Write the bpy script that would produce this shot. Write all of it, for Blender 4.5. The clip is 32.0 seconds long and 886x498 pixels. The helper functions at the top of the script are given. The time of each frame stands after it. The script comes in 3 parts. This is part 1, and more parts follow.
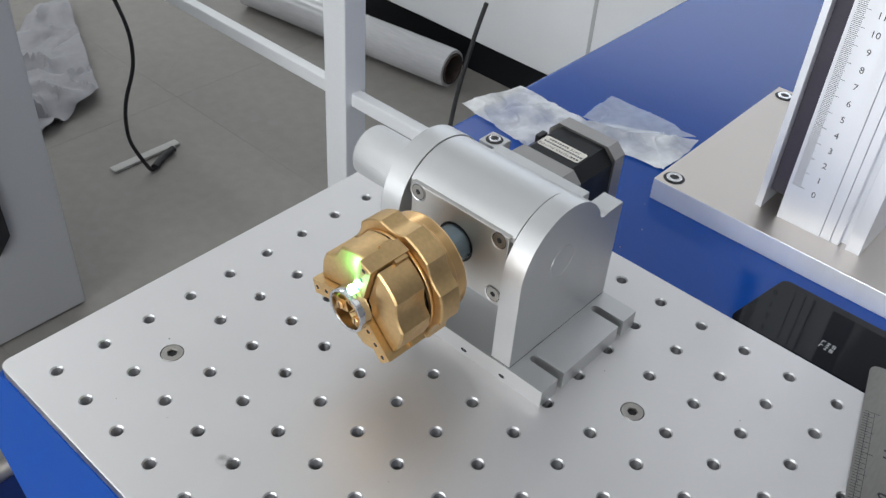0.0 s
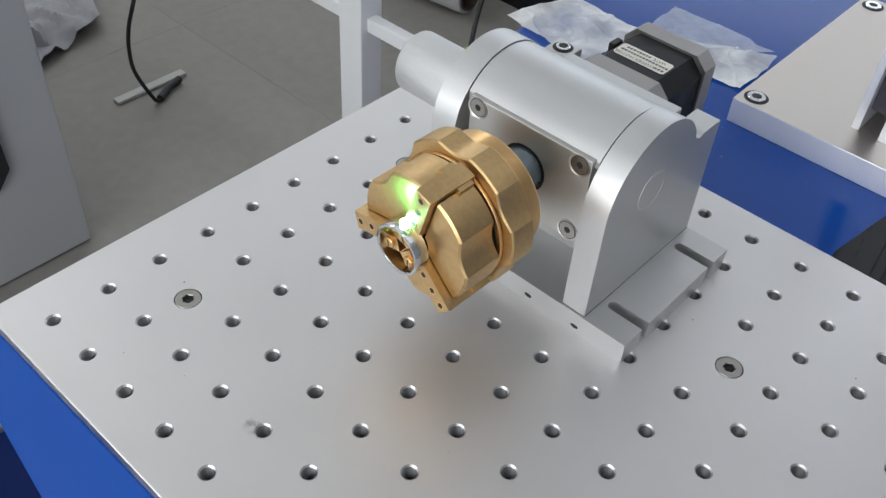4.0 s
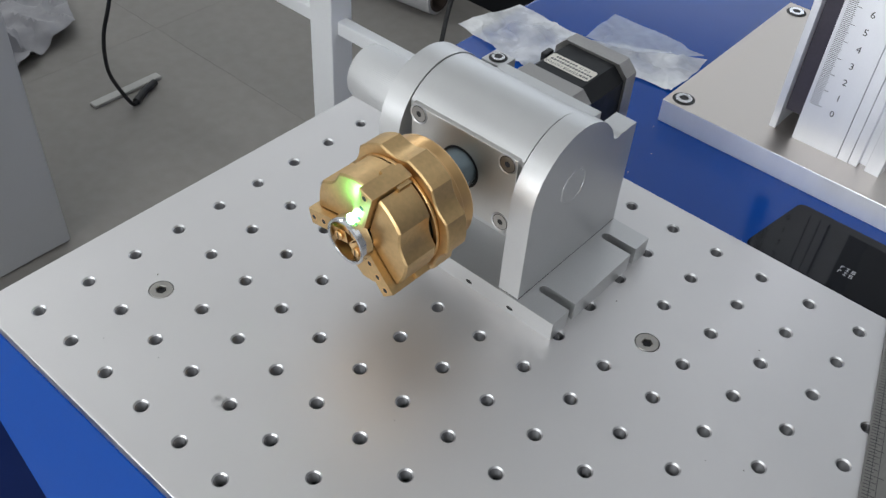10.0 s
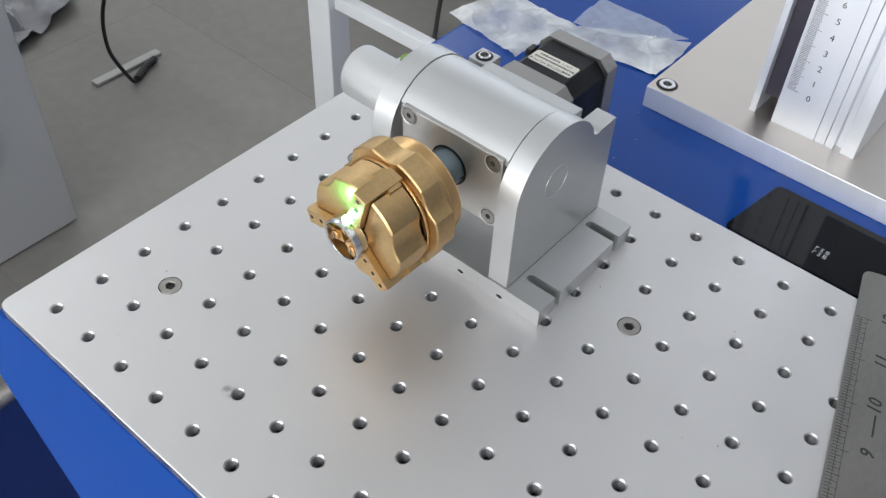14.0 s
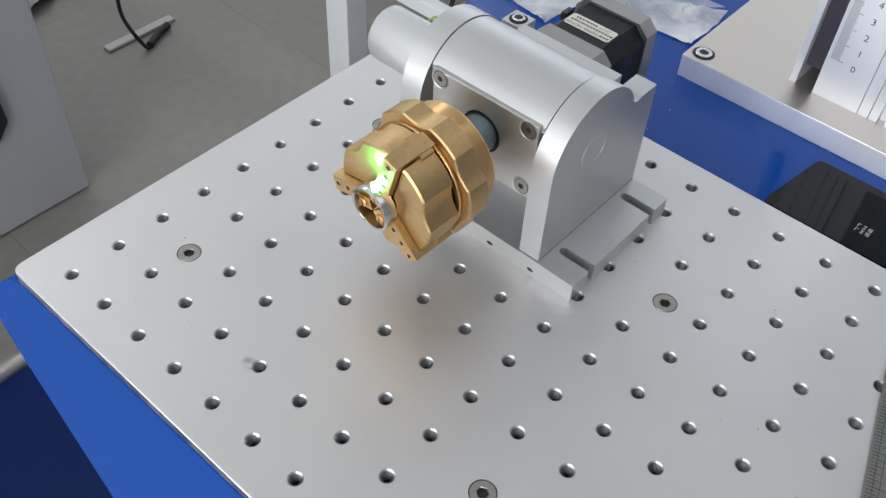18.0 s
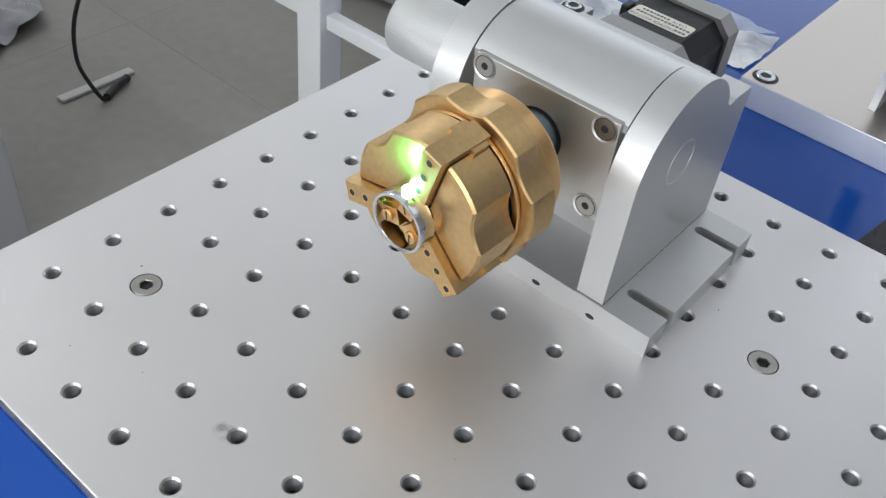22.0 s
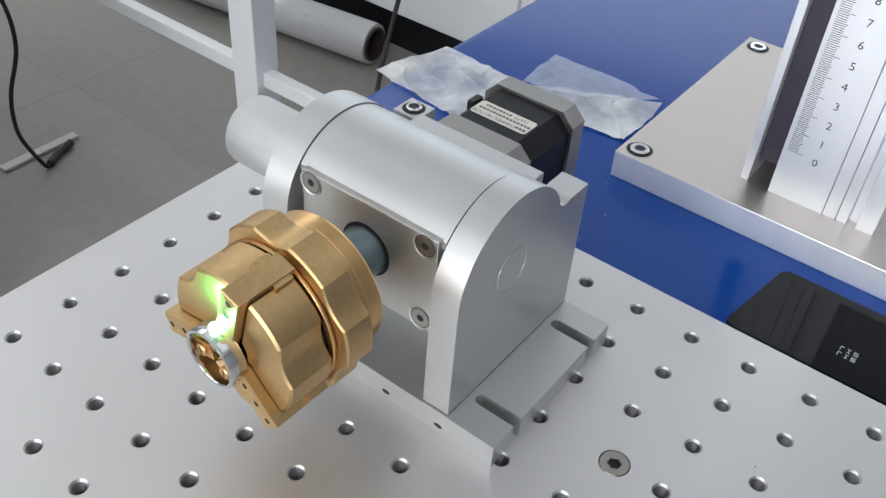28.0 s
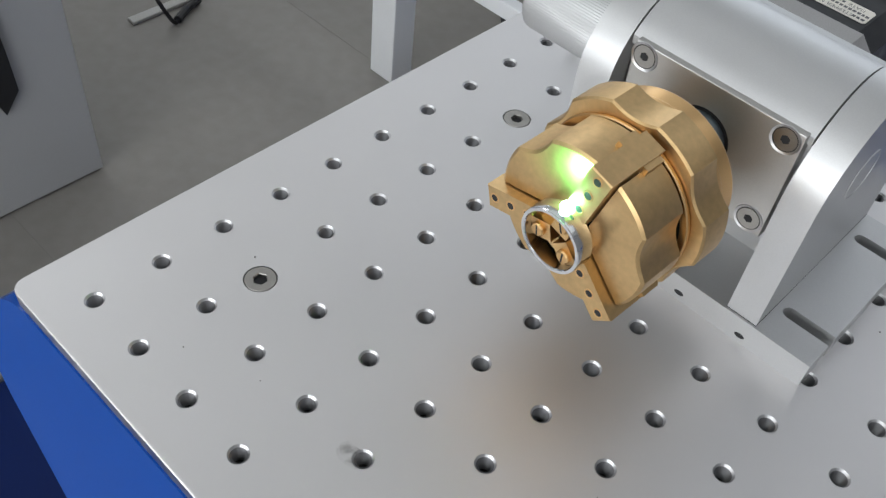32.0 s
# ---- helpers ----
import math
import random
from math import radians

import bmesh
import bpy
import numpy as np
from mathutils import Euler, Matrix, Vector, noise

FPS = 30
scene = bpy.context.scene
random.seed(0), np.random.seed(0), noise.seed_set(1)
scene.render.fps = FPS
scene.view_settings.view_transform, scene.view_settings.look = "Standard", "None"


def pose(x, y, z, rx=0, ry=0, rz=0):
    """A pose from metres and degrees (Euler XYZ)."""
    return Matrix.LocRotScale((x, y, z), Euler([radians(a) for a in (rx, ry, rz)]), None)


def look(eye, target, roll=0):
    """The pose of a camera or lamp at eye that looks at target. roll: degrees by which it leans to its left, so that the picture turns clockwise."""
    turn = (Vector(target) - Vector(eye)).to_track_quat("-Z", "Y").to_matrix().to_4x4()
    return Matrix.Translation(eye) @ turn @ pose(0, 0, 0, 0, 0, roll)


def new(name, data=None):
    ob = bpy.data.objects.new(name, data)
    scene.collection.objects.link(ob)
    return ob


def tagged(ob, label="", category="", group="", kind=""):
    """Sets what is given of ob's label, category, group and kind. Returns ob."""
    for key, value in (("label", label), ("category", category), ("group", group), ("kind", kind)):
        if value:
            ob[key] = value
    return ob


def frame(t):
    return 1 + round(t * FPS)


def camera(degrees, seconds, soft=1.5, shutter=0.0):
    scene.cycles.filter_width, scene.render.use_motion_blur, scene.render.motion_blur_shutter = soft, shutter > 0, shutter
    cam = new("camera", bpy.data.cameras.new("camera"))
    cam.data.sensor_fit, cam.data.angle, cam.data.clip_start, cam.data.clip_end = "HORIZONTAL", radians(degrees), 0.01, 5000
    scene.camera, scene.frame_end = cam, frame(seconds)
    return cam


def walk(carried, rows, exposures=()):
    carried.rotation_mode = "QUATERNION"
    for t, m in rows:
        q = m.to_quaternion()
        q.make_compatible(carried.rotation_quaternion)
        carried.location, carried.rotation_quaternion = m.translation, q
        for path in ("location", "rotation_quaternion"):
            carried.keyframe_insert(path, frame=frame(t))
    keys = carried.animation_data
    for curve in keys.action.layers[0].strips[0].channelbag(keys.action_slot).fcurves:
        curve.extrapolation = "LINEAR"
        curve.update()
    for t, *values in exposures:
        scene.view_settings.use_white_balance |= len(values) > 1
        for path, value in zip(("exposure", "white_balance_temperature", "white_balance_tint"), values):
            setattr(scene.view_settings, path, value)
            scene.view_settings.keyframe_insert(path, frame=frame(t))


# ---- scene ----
cam = camera(51.3, 32.0, soft=1.4)
# seconds, eye in metres (origin at the corner hole of the plate), yaw, pitch, roll in degrees
ROWS = [
    (0.0, 0.3200, -0.1088, 0.3295, 39.81, -39.53, 4.32),
    (0.2, 0.3157, -0.1071, 0.3283, 41.44, -40.97, 5.54),
    (0.5, 0.3040, -0.0989, 0.3210, 41.82, -41.50, 4.83),
    (0.7, 0.2919, -0.0940, 0.3040, 39.11, -42.50, 5.82),
    (1.0, 0.2813, -0.0890, 0.2865, 37.42, -43.58, 5.58),
    (1.2, 0.2803, -0.0884, 0.2921, 38.63, -43.49, 5.08),
    (1.5, 0.2773, -0.0971, 0.2899, 39.51, -42.59, 3.99),
    (1.7, 0.2818, -0.0923, 0.2924, 40.56, -43.04, 2.92),
    (2.0, 0.2765, -0.0860, 0.2853, 39.48, -43.37, 3.36),
    (2.5, 0.2751, -0.0803, 0.2802, 39.12, -43.57, 3.96),
    (2.7, 0.2739, -0.0802, 0.2792, 39.58, -44.06, 4.33),
    (3.0, 0.2716, -0.0818, 0.2790, 39.87, -43.80, 4.45),
    (3.2, 0.2692, -0.0824, 0.2816, 39.81, -43.70, 4.74),
    (3.5, 0.2701, -0.0858, 0.2820, 40.15, -43.44, 4.25),
    (5.5, 0.2726, -0.0799, 0.2804, 38.89, -43.92, 4.97),
    (5.7, 0.2708, -0.0782, 0.2771, 38.74, -44.06, 5.23),
    (6.0, 0.2663, -0.0793, 0.2717, 38.51, -44.32, 5.47),
    (6.2, 0.2638, -0.0791, 0.2711, 38.52, -44.80, 5.62),
    (6.5, 0.2620, -0.0792, 0.2679, 38.35, -44.74, 5.75),
    (7.0, 0.2583, -0.0831, 0.2686, 38.38, -44.81, 5.65),
    (7.5, 0.2551, -0.0808, 0.2690, 38.19, -44.83, 5.47),
    (8.0, 0.2564, -0.0811, 0.2727, 37.80, -44.59, 5.18),
    (8.5, 0.2591, -0.0782, 0.2756, 37.18, -44.35, 5.26),
    (9.0, 0.2657, -0.0805, 0.2778, 37.31, -44.00, 5.09),
    (9.5, 0.2827, -0.0867, 0.2923, 37.94, -43.68, 4.56),
    (9.7, 0.2900, -0.0913, 0.2972, 37.90, -43.58, 4.79),
    (10.0, 0.3041, -0.1006, 0.3104, 38.37, -43.52, 4.40),
    (10.2, 0.3129, -0.1072, 0.3207, 38.73, -43.66, 4.31),
    (10.5, 0.3269, -0.1202, 0.3309, 39.28, -43.53, 3.82),
    (10.7, 0.3305, -0.1252, 0.3388, 39.34, -43.86, 3.78),
    (11.0, 0.3306, -0.1299, 0.3437, 38.97, -43.78, 3.91),
    (11.5, 0.3242, -0.1240, 0.3409, 38.19, -44.62, 4.03),
    (12.0, 0.3182, -0.1127, 0.3346, 38.34, -45.56, 3.47),
    (12.5, 0.3144, -0.1059, 0.3419, 39.31, -45.66, 3.03),
    (13.0, 0.3165, -0.1016, 0.3397, 39.13, -45.55, 3.11),
    (13.5, 0.3142, -0.1001, 0.3383, 38.46, -45.79, 3.11),
    (14.0, 0.3122, -0.1025, 0.3382, 38.58, -45.96, 3.02),
    (14.5, 0.3092, -0.0991, 0.3367, 38.63, -46.32, 3.04),
    (16.5, 0.2960, -0.0988, 0.3305, 38.14, -46.81, 4.13),
    (17.0, 0.2961, -0.1006, 0.3311, 38.57, -46.89, 3.97),
    (17.5, 0.2966, -0.1025, 0.3299, 38.89, -47.03, 3.81),
    (18.0, 0.2985, -0.1007, 0.3242, 39.20, -47.57, 3.51),
    (18.5, 0.2901, -0.0947, 0.3071, 39.41, -48.49, 3.42),
    (18.7, 0.2778, -0.0933, 0.2966, 39.49, -49.18, 3.26),
    (19.0, 0.2692, -0.0920, 0.2778, 41.28, -48.06, 2.32),
    (19.2, 0.2684, -0.0922, 0.2651, 42.98, -46.96, 1.53),
    (19.5, 0.2604, -0.0775, 0.2381, 43.56, -47.16, 2.13),
    (19.7, 0.2571, -0.0753, 0.2279, 41.98, -46.19, 4.74),
    (20.0, 0.2612, -0.0750, 0.2115, 41.57, -45.45, 6.35),
    (20.2, 0.2576, -0.0789, 0.2032, 40.49, -45.20, 6.68),
    (20.5, 0.2406, -0.0854, 0.2117, 38.42, -44.16, 7.39),
    (20.7, 0.2318, -0.0851, 0.2188, 38.34, -44.21, 6.78),
    (21.0, 0.2319, -0.0878, 0.2226, 36.74, -43.19, 6.76),
    (21.2, 0.2349, -0.0818, 0.2259, 35.52, -43.07, 7.11),
    (21.5, 0.2417, -0.0780, 0.2318, 35.39, -42.75, 7.23),
    (21.7, 0.2425, -0.0798, 0.2341, 35.30, -42.69, 7.81),
    (22.0, 0.2430, -0.0780, 0.2402, 35.78, -42.26, 7.28),
    (22.2, 0.2410, -0.0736, 0.2414, 35.56, -42.32, 7.12),
    (22.5, 0.2458, -0.0653, 0.2442, 35.68, -42.21, 6.24),
    (22.7, 0.2444, -0.0568, 0.2459, 34.52, -42.76, 6.67),
    (23.0, 0.2495, -0.0535, 0.2467, 34.43, -42.04, 6.22),
    (23.2, 0.2464, -0.0499, 0.2470, 33.75, -42.41, 6.41),
    (23.5, 0.2537, -0.0442, 0.2489, 34.46, -42.17, 5.60),
    (24.0, 0.2533, -0.0468, 0.2517, 34.27, -42.02, 5.80),
    (24.2, 0.2520, -0.0480, 0.2537, 34.31, -41.78, 5.52),
    (24.5, 0.2572, -0.0476, 0.2568, 34.18, -41.27, 5.30),
    (25.0, 0.2568, -0.0391, 0.2555, 33.32, -41.53, 5.56),
    (25.5, 0.2554, -0.0336, 0.2532, 33.33, -41.67, 5.47),
    (27.5, 0.2678, -0.0324, 0.2645, 34.29, -40.75, 4.41),
    (28.0, 0.2668, -0.0293, 0.2634, 34.60, -40.34, 4.81),
    (28.2, 0.2666, -0.0267, 0.2652, 34.52, -40.52, 5.02),
    (28.5, 0.2650, -0.0322, 0.2627, 34.69, -39.96, 5.00),
    (28.7, 0.2690, -0.0292, 0.2627, 35.13, -40.61, 5.04),
    (29.0, 0.2703, -0.0364, 0.2648, 34.52, -41.70, 5.44),
    (29.2, 0.2682, -0.0416, 0.2593, 34.47, -42.63, 5.06),
    (29.5, 0.2518, -0.0328, 0.2571, 29.66, -41.45, 7.61),
    (29.7, 0.2446, -0.0330, 0.2579, 28.67, -41.47, 8.25),
    (30.0, 0.2260, -0.0434, 0.2628, 28.81, -41.86, 7.18),
    (30.2, 0.2234, -0.0477, 0.2584, 29.55, -41.41, 6.48),
    (30.5, 0.2148, -0.0532, 0.2572, 31.60, -43.09, 5.70),
    (30.7, 0.2149, -0.0545, 0.2596, 33.39, -43.19, 5.13),
    (31.0, 0.2138, -0.0628, 0.2594, 35.42, -44.00, 5.25),
    (31.2, 0.2219, -0.0616, 0.2584, 37.30, -44.22, 4.57),
    (31.5, 0.2170, -0.0583, 0.2527, 37.74, -45.86, 4.99),
    (31.7, 0.2090, -0.0599, 0.2467, 38.11, -46.86, 6.43),
    (32.0, 0.1960, -0.0683, 0.2373, 39.33, -47.40, 7.29),
]


def stand(x, y, z, yaw, pitch, roll):
    cy, sy, cp, sp = math.cos(radians(yaw)), math.sin(radians(yaw)), math.cos(radians(pitch)), math.sin(radians(pitch))
    return look((x, y, z), (x - sy * cp, y + cy * cp, z + sp), roll)


EXPOSURES = [(0.0, -0.50), (1.0, -0.70), (3.0, -0.6), (6.0, -0.55), (8.0, -0.53), (9.0, -0.63), (11.0, -0.67), (12.0, -0.58), (14.0, -0.40), (17.0, -0.53), (18.0, -0.46), (19.0, -0.43), (20.0, -0.54), (21.0, -0.54), (22.0, -0.50), (23.0, -0.42), (25.0, -0.40), (28.0, -0.48), (29.0, -0.68), (30.0, -0.54), (31.0, -0.60), (32.0, -0.68)]
walk(cam, [(t, stand(*row)) for t, *row in ROWS], EXPOSURES)

# ---- light ----
U = 0.025  # pitch of the holes in the plate: 25 mm
world = bpy.data.worlds.new("world")
scene.world = world
world.use_nodes = True
world.node_tree.nodes["Background"].inputs[0].default_value = (0.75, 0.85, 1.0, 1)
world.node_tree.nodes["Background"].inputs[1].default_value = 0.3


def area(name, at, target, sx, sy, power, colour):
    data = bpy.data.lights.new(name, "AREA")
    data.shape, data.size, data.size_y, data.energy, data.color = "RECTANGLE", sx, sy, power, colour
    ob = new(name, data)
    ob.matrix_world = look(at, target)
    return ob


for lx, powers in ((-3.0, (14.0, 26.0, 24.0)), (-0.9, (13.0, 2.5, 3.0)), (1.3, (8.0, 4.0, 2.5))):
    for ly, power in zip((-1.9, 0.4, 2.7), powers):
        area("ceiling_fill_light", (lx, ly, 2.05), (lx, ly, 0), 1.6, 1.0, power, (0.93, 0.97, 1.0))

# added lamp at an unseen south window, to brighten faces turned that way
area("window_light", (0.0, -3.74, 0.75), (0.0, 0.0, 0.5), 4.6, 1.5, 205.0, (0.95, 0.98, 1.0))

# added lamp at an unseen north window, for the sheen on the blue table
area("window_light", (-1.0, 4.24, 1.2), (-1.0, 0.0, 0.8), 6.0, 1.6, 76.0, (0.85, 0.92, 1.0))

# the marking laser, from the head above the chuck
SPARK = (4.335, 3.49, 2.735)
laser = bpy.data.lights.new("laser_beam", "SPOT")
laser.energy, laser.color, laser.spot_size, laser.spot_blend, laser.shadow_soft_size = 20.0, (0.14, 1.0, 0.20), radians(2.6), 1.0, 0.002
laser_ob = new("laser_beam", laser)
laser_ob.matrix_world = look((4.9 * U, 0.5 * U, 13 * U), (4.32 * U, 3.5 * U, 2.80 * U))
# green light thrown back by the spot on the ring
scatter = bpy.data.lights.new("laser_scatter", "SPOT")
scatter.energy, scatter.color, scatter.shadow_soft_size = 0.07, (0.12, 1.0, 0.30), 0.0012
scatter.spot_size, scatter.spot_blend = radians(140), 0.9
scatter_ob = new("laser_scatter", scatter)
scatter_ob.matrix_world = look((4.13 * U, 3.34 * U, 2.93 * U), (4.11 * U, 3.8 * U, 3.0 * U))

# ---- materials ----


def mat(name, colour, rough=0.5, metal=0.0, vary=0.06, scale=40.0, bump=0.0, fine=600.0, coat=0.0, rough_vary=0.08, stretch=(1, 1, 1), transmission=0.0, alpha=1.0, spec=0.5, alpha_vary=0.0):
    m = bpy.data.materials.new(name)
    m.use_nodes = True
    nt = m.node_tree
    n, l = nt.nodes, nt.links
    b = n["Principled BSDF"]
    b.inputs["Metallic"].default_value = metal
    b.inputs["Coat Weight"].default_value = coat
    b.inputs["Coat Roughness"].default_value = 0.08
    b.inputs["Transmission Weight"].default_value = transmission
    b.inputs["Alpha"].default_value = alpha
    b.inputs["Specular IOR Level"].default_value = spec
    co = n.new("ShaderNodeTexCoord")
    mp = n.new("ShaderNodeMapping")
    mp.inputs["Scale"].default_value = stretch
    l.new(co.outputs["Object"], mp.inputs["Vector"])
    big, small = n.new("ShaderNodeTexNoise"), n.new("ShaderNodeTexNoise")
    big.inputs["Scale"].default_value, big.inputs["Detail"].default_value = scale, 4
    small.inputs["Scale"].default_value, small.inputs["Detail"].default_value = fine, 3
    l.new(mp.outputs[0], big.inputs["Vector"])
    l.new(mp.outputs[0], small.inputs["Vector"])
    add = n.new("ShaderNodeMath")
    add.operation = "ADD"
    l.new(big.outputs[0], add.inputs[0])
    l.new(small.outputs[0], add.inputs[1])
    ramp = n.new("ShaderNodeMapRange")
    ramp.inputs[1].default_value, ramp.inputs[2].default_value = 0.6, 1.4
    ramp.inputs[3].default_value, ramp.inputs[4].default_value = 1 - vary, 1 + vary
    l.new(add.outputs[0], ramp.inputs[0])
    mul = n.new("ShaderNodeVectorMath")
    mul.operation = "SCALE"
    mul.inputs[0].default_value = colour[:3]
    l.new(ramp.outputs[0], mul.inputs["Scale"])
    l.new(mul.outputs[0], b.inputs["Base Color"])
    rr = n.new("ShaderNodeMapRange")
    rr.inputs[1].default_value, rr.inputs[2].default_value = 0.3, 0.7
    rr.inputs[3].default_value, rr.inputs[4].default_value = max(0.02, rough - rough_vary), min(1, rough + rough_vary)
    l.new(big.outputs[0], rr.inputs[0])
    l.new(rr.outputs[0], b.inputs["Roughness"])
    if alpha_vary:
        ar = n.new("ShaderNodeMapRange")
        ar.inputs[1].default_value, ar.inputs[2].default_value = 0.35, 0.65
        ar.inputs[3].default_value, ar.inputs[4].default_value = alpha - alpha_vary, min(1.0, alpha + alpha_vary)
        l.new(big.outputs[0], ar.inputs[0])
        l.new(ar.outputs[0], b.inputs["Alpha"])
    if bump:
        bp = n.new("ShaderNodeBump")
        bp.inputs["Strength"].default_value = bump
        bp.inputs["Distance"].default_value = 0.0004
        l.new(small.outputs[0], bp.inputs["Height"])
        l.new(bp.outputs[0], b.inputs["Normal"])
    return m


ALU_PLATE = mat("blasted_aluminium", (0.690, 0.678, 0.680), 0.45, 0.84, 0.03, 18, 0.10, 3500, rough_vary=0.03)
ALU = mat("anodised_aluminium", (0.575, 0.58, 0.585), 0.44, 0.82, 0.05, 30, 0.10, 2600, rough_vary=0.04)
ALU_COVER = mat("milled_aluminium_cover", (0.585, 0.575, 0.555), 0.48, 1.0, 0.05, 30, 0.06, 2500, rough_vary=0.04)
ALU_BASE = mat("bead_blasted_base_plate", (0.62, 0.575, 0.535), 0.46, 1.0, 0.04, 30, 0.1, 3000, rough_vary=0.03)
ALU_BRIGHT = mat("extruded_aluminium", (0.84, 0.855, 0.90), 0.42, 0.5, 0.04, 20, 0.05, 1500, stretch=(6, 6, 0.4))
BRASS = mat("gold_anodised_metal", (0.66, 0.455, 0.225), 0.41, 1.0, 0.13, 38, 0.03, 500, rough_vary=0.08)
GREASE = mat("dark_green_grease", (0.012, 0.018, 0.018), 0.25, 0, 0.3, 120)
BRASS_BRIGHT = mat("turned_gold_metal", (0.78, 0.50, 0.23), 0.32, 1.0, 0.04, 25, 0.03, 1800, rough_vary=0.04)
BARE_EDGE = mat("bare_bright_chamfer", (0.88, 0.88, 0.89), 0.26, 1.0, 0.05, 90, 0.05, 2500)
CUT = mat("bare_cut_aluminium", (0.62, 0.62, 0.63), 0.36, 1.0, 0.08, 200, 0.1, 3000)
THREAD = mat("thread_metal_with_shade", (0.20, 0.20, 0.21), 0.45, 1.0, 0.1, 300, 0.05, 3000)
STEEL = mat("polished_steel", (0.75, 0.76, 0.78), 0.14, 1.0, 0.03, 60)
STEEL_SCREW = mat("zinc_steel", (0.60, 0.585, 0.56), 0.40, 1.0, 0.08, 200)
SCREW_DARK = mat("dull_steel_screw", (0.39, 0.375, 0.35), 0.36, 1.0, 0.10, 200, 0.1, 2500)
SHAFT = mat("grey_blued_steel", (0.22, 0.28, 0.32), 0.32, 0.9, 0.08, 90)
DARK = mat("painted_gap_shade", (0.012, 0.012, 0.014), 0.6, 0, 0.1, 90)
BLACK = mat("black_lacquer", (0.008, 0.009, 0.011), 0.45, 0, 0.15, 120, 0.05, spec=0.2)
CHANNEL = mat("violet_grey_plastic", (0.045, 0.04, 0.055), 0.35, 0, 0.15, 60)
BLACK_GLOSS = mat("black_gloss_panel", (0.006, 0.007, 0.010), 0.06, 0, 0.1, 40, spec=0.2, rough_vary=0.01)
MOTOR_CAP = mat("cast_motor_cap", (0.35, 0.34, 0.33), 0.5, 1.0, 0.10, 120, 0.3, 1800)
LABEL = mat("cream_paper_label", (0.80, 0.77, 0.70), 0.6, 0, 0.04, 150)
INK = mat("black_ink", (0.03, 0.03, 0.035), 0.6, 0, 0.1, 300)
LABEL_INK = mat("faded_label_print", (0.11, 0.11, 0.115), 0.6, 0, 0.1, 300)
GREY_INK = mat("pale_print", (0.55, 0.57, 0.60), 0.5, 0, 0.05, 300)
BLUE = mat("blue_gloss_enamel", (0.002, 0.060, 0.33), 0.17, 0, 0.02, 6, fine=60, spec=0.23, rough_vary=0.01)
BLUE_DARK = mat("dark_blue_enamel", (0.002, 0.013, 0.085), 0.35, 0, 0.1, 14, spec=0.22)
FLOOR = mat("grey_floor_tile", (0.245, 0.230, 0.212), 0.48, 0, 0.10, 5, 0.03, 40, spec=0.4)
GROUT = mat("dark_grout", (0.225, 0.211, 0.195), 0.8, 0, 0.1, 30)
CABINET = mat("pale_grey_paint", (0.47, 0.475, 0.48), 0.5, 0, 0.04, 8, 0.05, 700)
WHITE = mat("white_paint", (0.82, 0.83, 0.84), 0.4, 0, 0.03, 10, 0.03, 500)
WALL = mat("white_wall_paint", (0.72, 0.72, 0.71), 0.8, 0, 0.04, 3, 0.1, 120)
FILM = mat("wrapping_film", (0.52, 0.52, 0.53), 0.16, 0, 0.12, 9, 0.25, 60, stretch=(0.3, 4, 4), coat=0.8)
CARD = mat("brown_card_core", (0.05, 0.034, 0.028), 0.8, 0, 0.15, 60)
BAG = mat("white_plastic_bag", (0.88, 0.90, 0.92), 0.28, 0, 0.06, 26, 0.1, 120, alpha=0.66, alpha_vary=0.26)
CLEAR = mat("thin_clear_plastic", (0.80, 0.86, 0.95), 0.3, 0, 0.2, 20, 0.3, 120, alpha=0.38)
RUBBER = mat("black_rubber", (0.02, 0.02, 0.022), 0.55, 0, 0.15, 90)
RULER = mat("stainless_ruler_steel", (0.27, 0.26, 0.245), 0.36, 1.0, 0.10, 40, 0.2, 900, stretch=(1, 0.2, 1))
YELLOW = mat("green_yellow_wire", (0.25, 0.42, 0.08), 0.5, 0, 0.1, 90)
FOAM = mat("white_foam", (0.48, 0.47, 0.45), 0.7, 0, 0.1, 40, 0.2, 300)

WALL_GREY = mat("grey_wall_paint", (0.30, 0.30, 0.31), 0.8, 0, 0.05, 3, 0.1, 120)
WRAP = mat("grey_wrapping_sheet", (0.29, 0.287, 0.305), 0.45, 0, 0.12, 6, 0.1, 60)
SMUDGE = mat("grey_oil_smudge", (0.30, 0.29, 0.28), 0.5, 0.3, 0.2, 350, alpha=0.08, alpha_vary=0.07)
GREEN_WIRE = mat("green_wire", (0.02, 0.16, 0.10), 0.5, 0, 0.1, 90)

SPARK_GLOW = bpy.data.materials.new("laser_glow")
SPARK_GLOW.use_nodes = True
glow = SPARK_GLOW.node_tree.nodes["Principled BSDF"]
glow.inputs["Emission Color"].default_value, glow.inputs["Emission Strength"].default_value = (0.24, 1.0, 0.60, 1), 80.0

# ---- building helpers: all sizes in plate pitches ----


def thing(name, base, label, category, group="", kind=""):
    e = new(name)
    e.location = Vector(base) * U
    e.empty_display_size = 0.01
    return tagged(e, label, category, group, kind)


def origin(ob):
    p = Vector(ob.location)
    while ob.parent:
        ob = ob.parent
        p += Vector(ob.location)
    return p


def part(name, bm, material, parent, label="", smooth=False, sharp=40):
    bmesh.ops.recalc_face_normals(bm, faces=bm.faces)
    o = origin(parent) if parent else Vector((0, 0, 0))
    for v in bm.verts:
        v.co = v.co * U - o
    me = bpy.data.meshes.new(name)
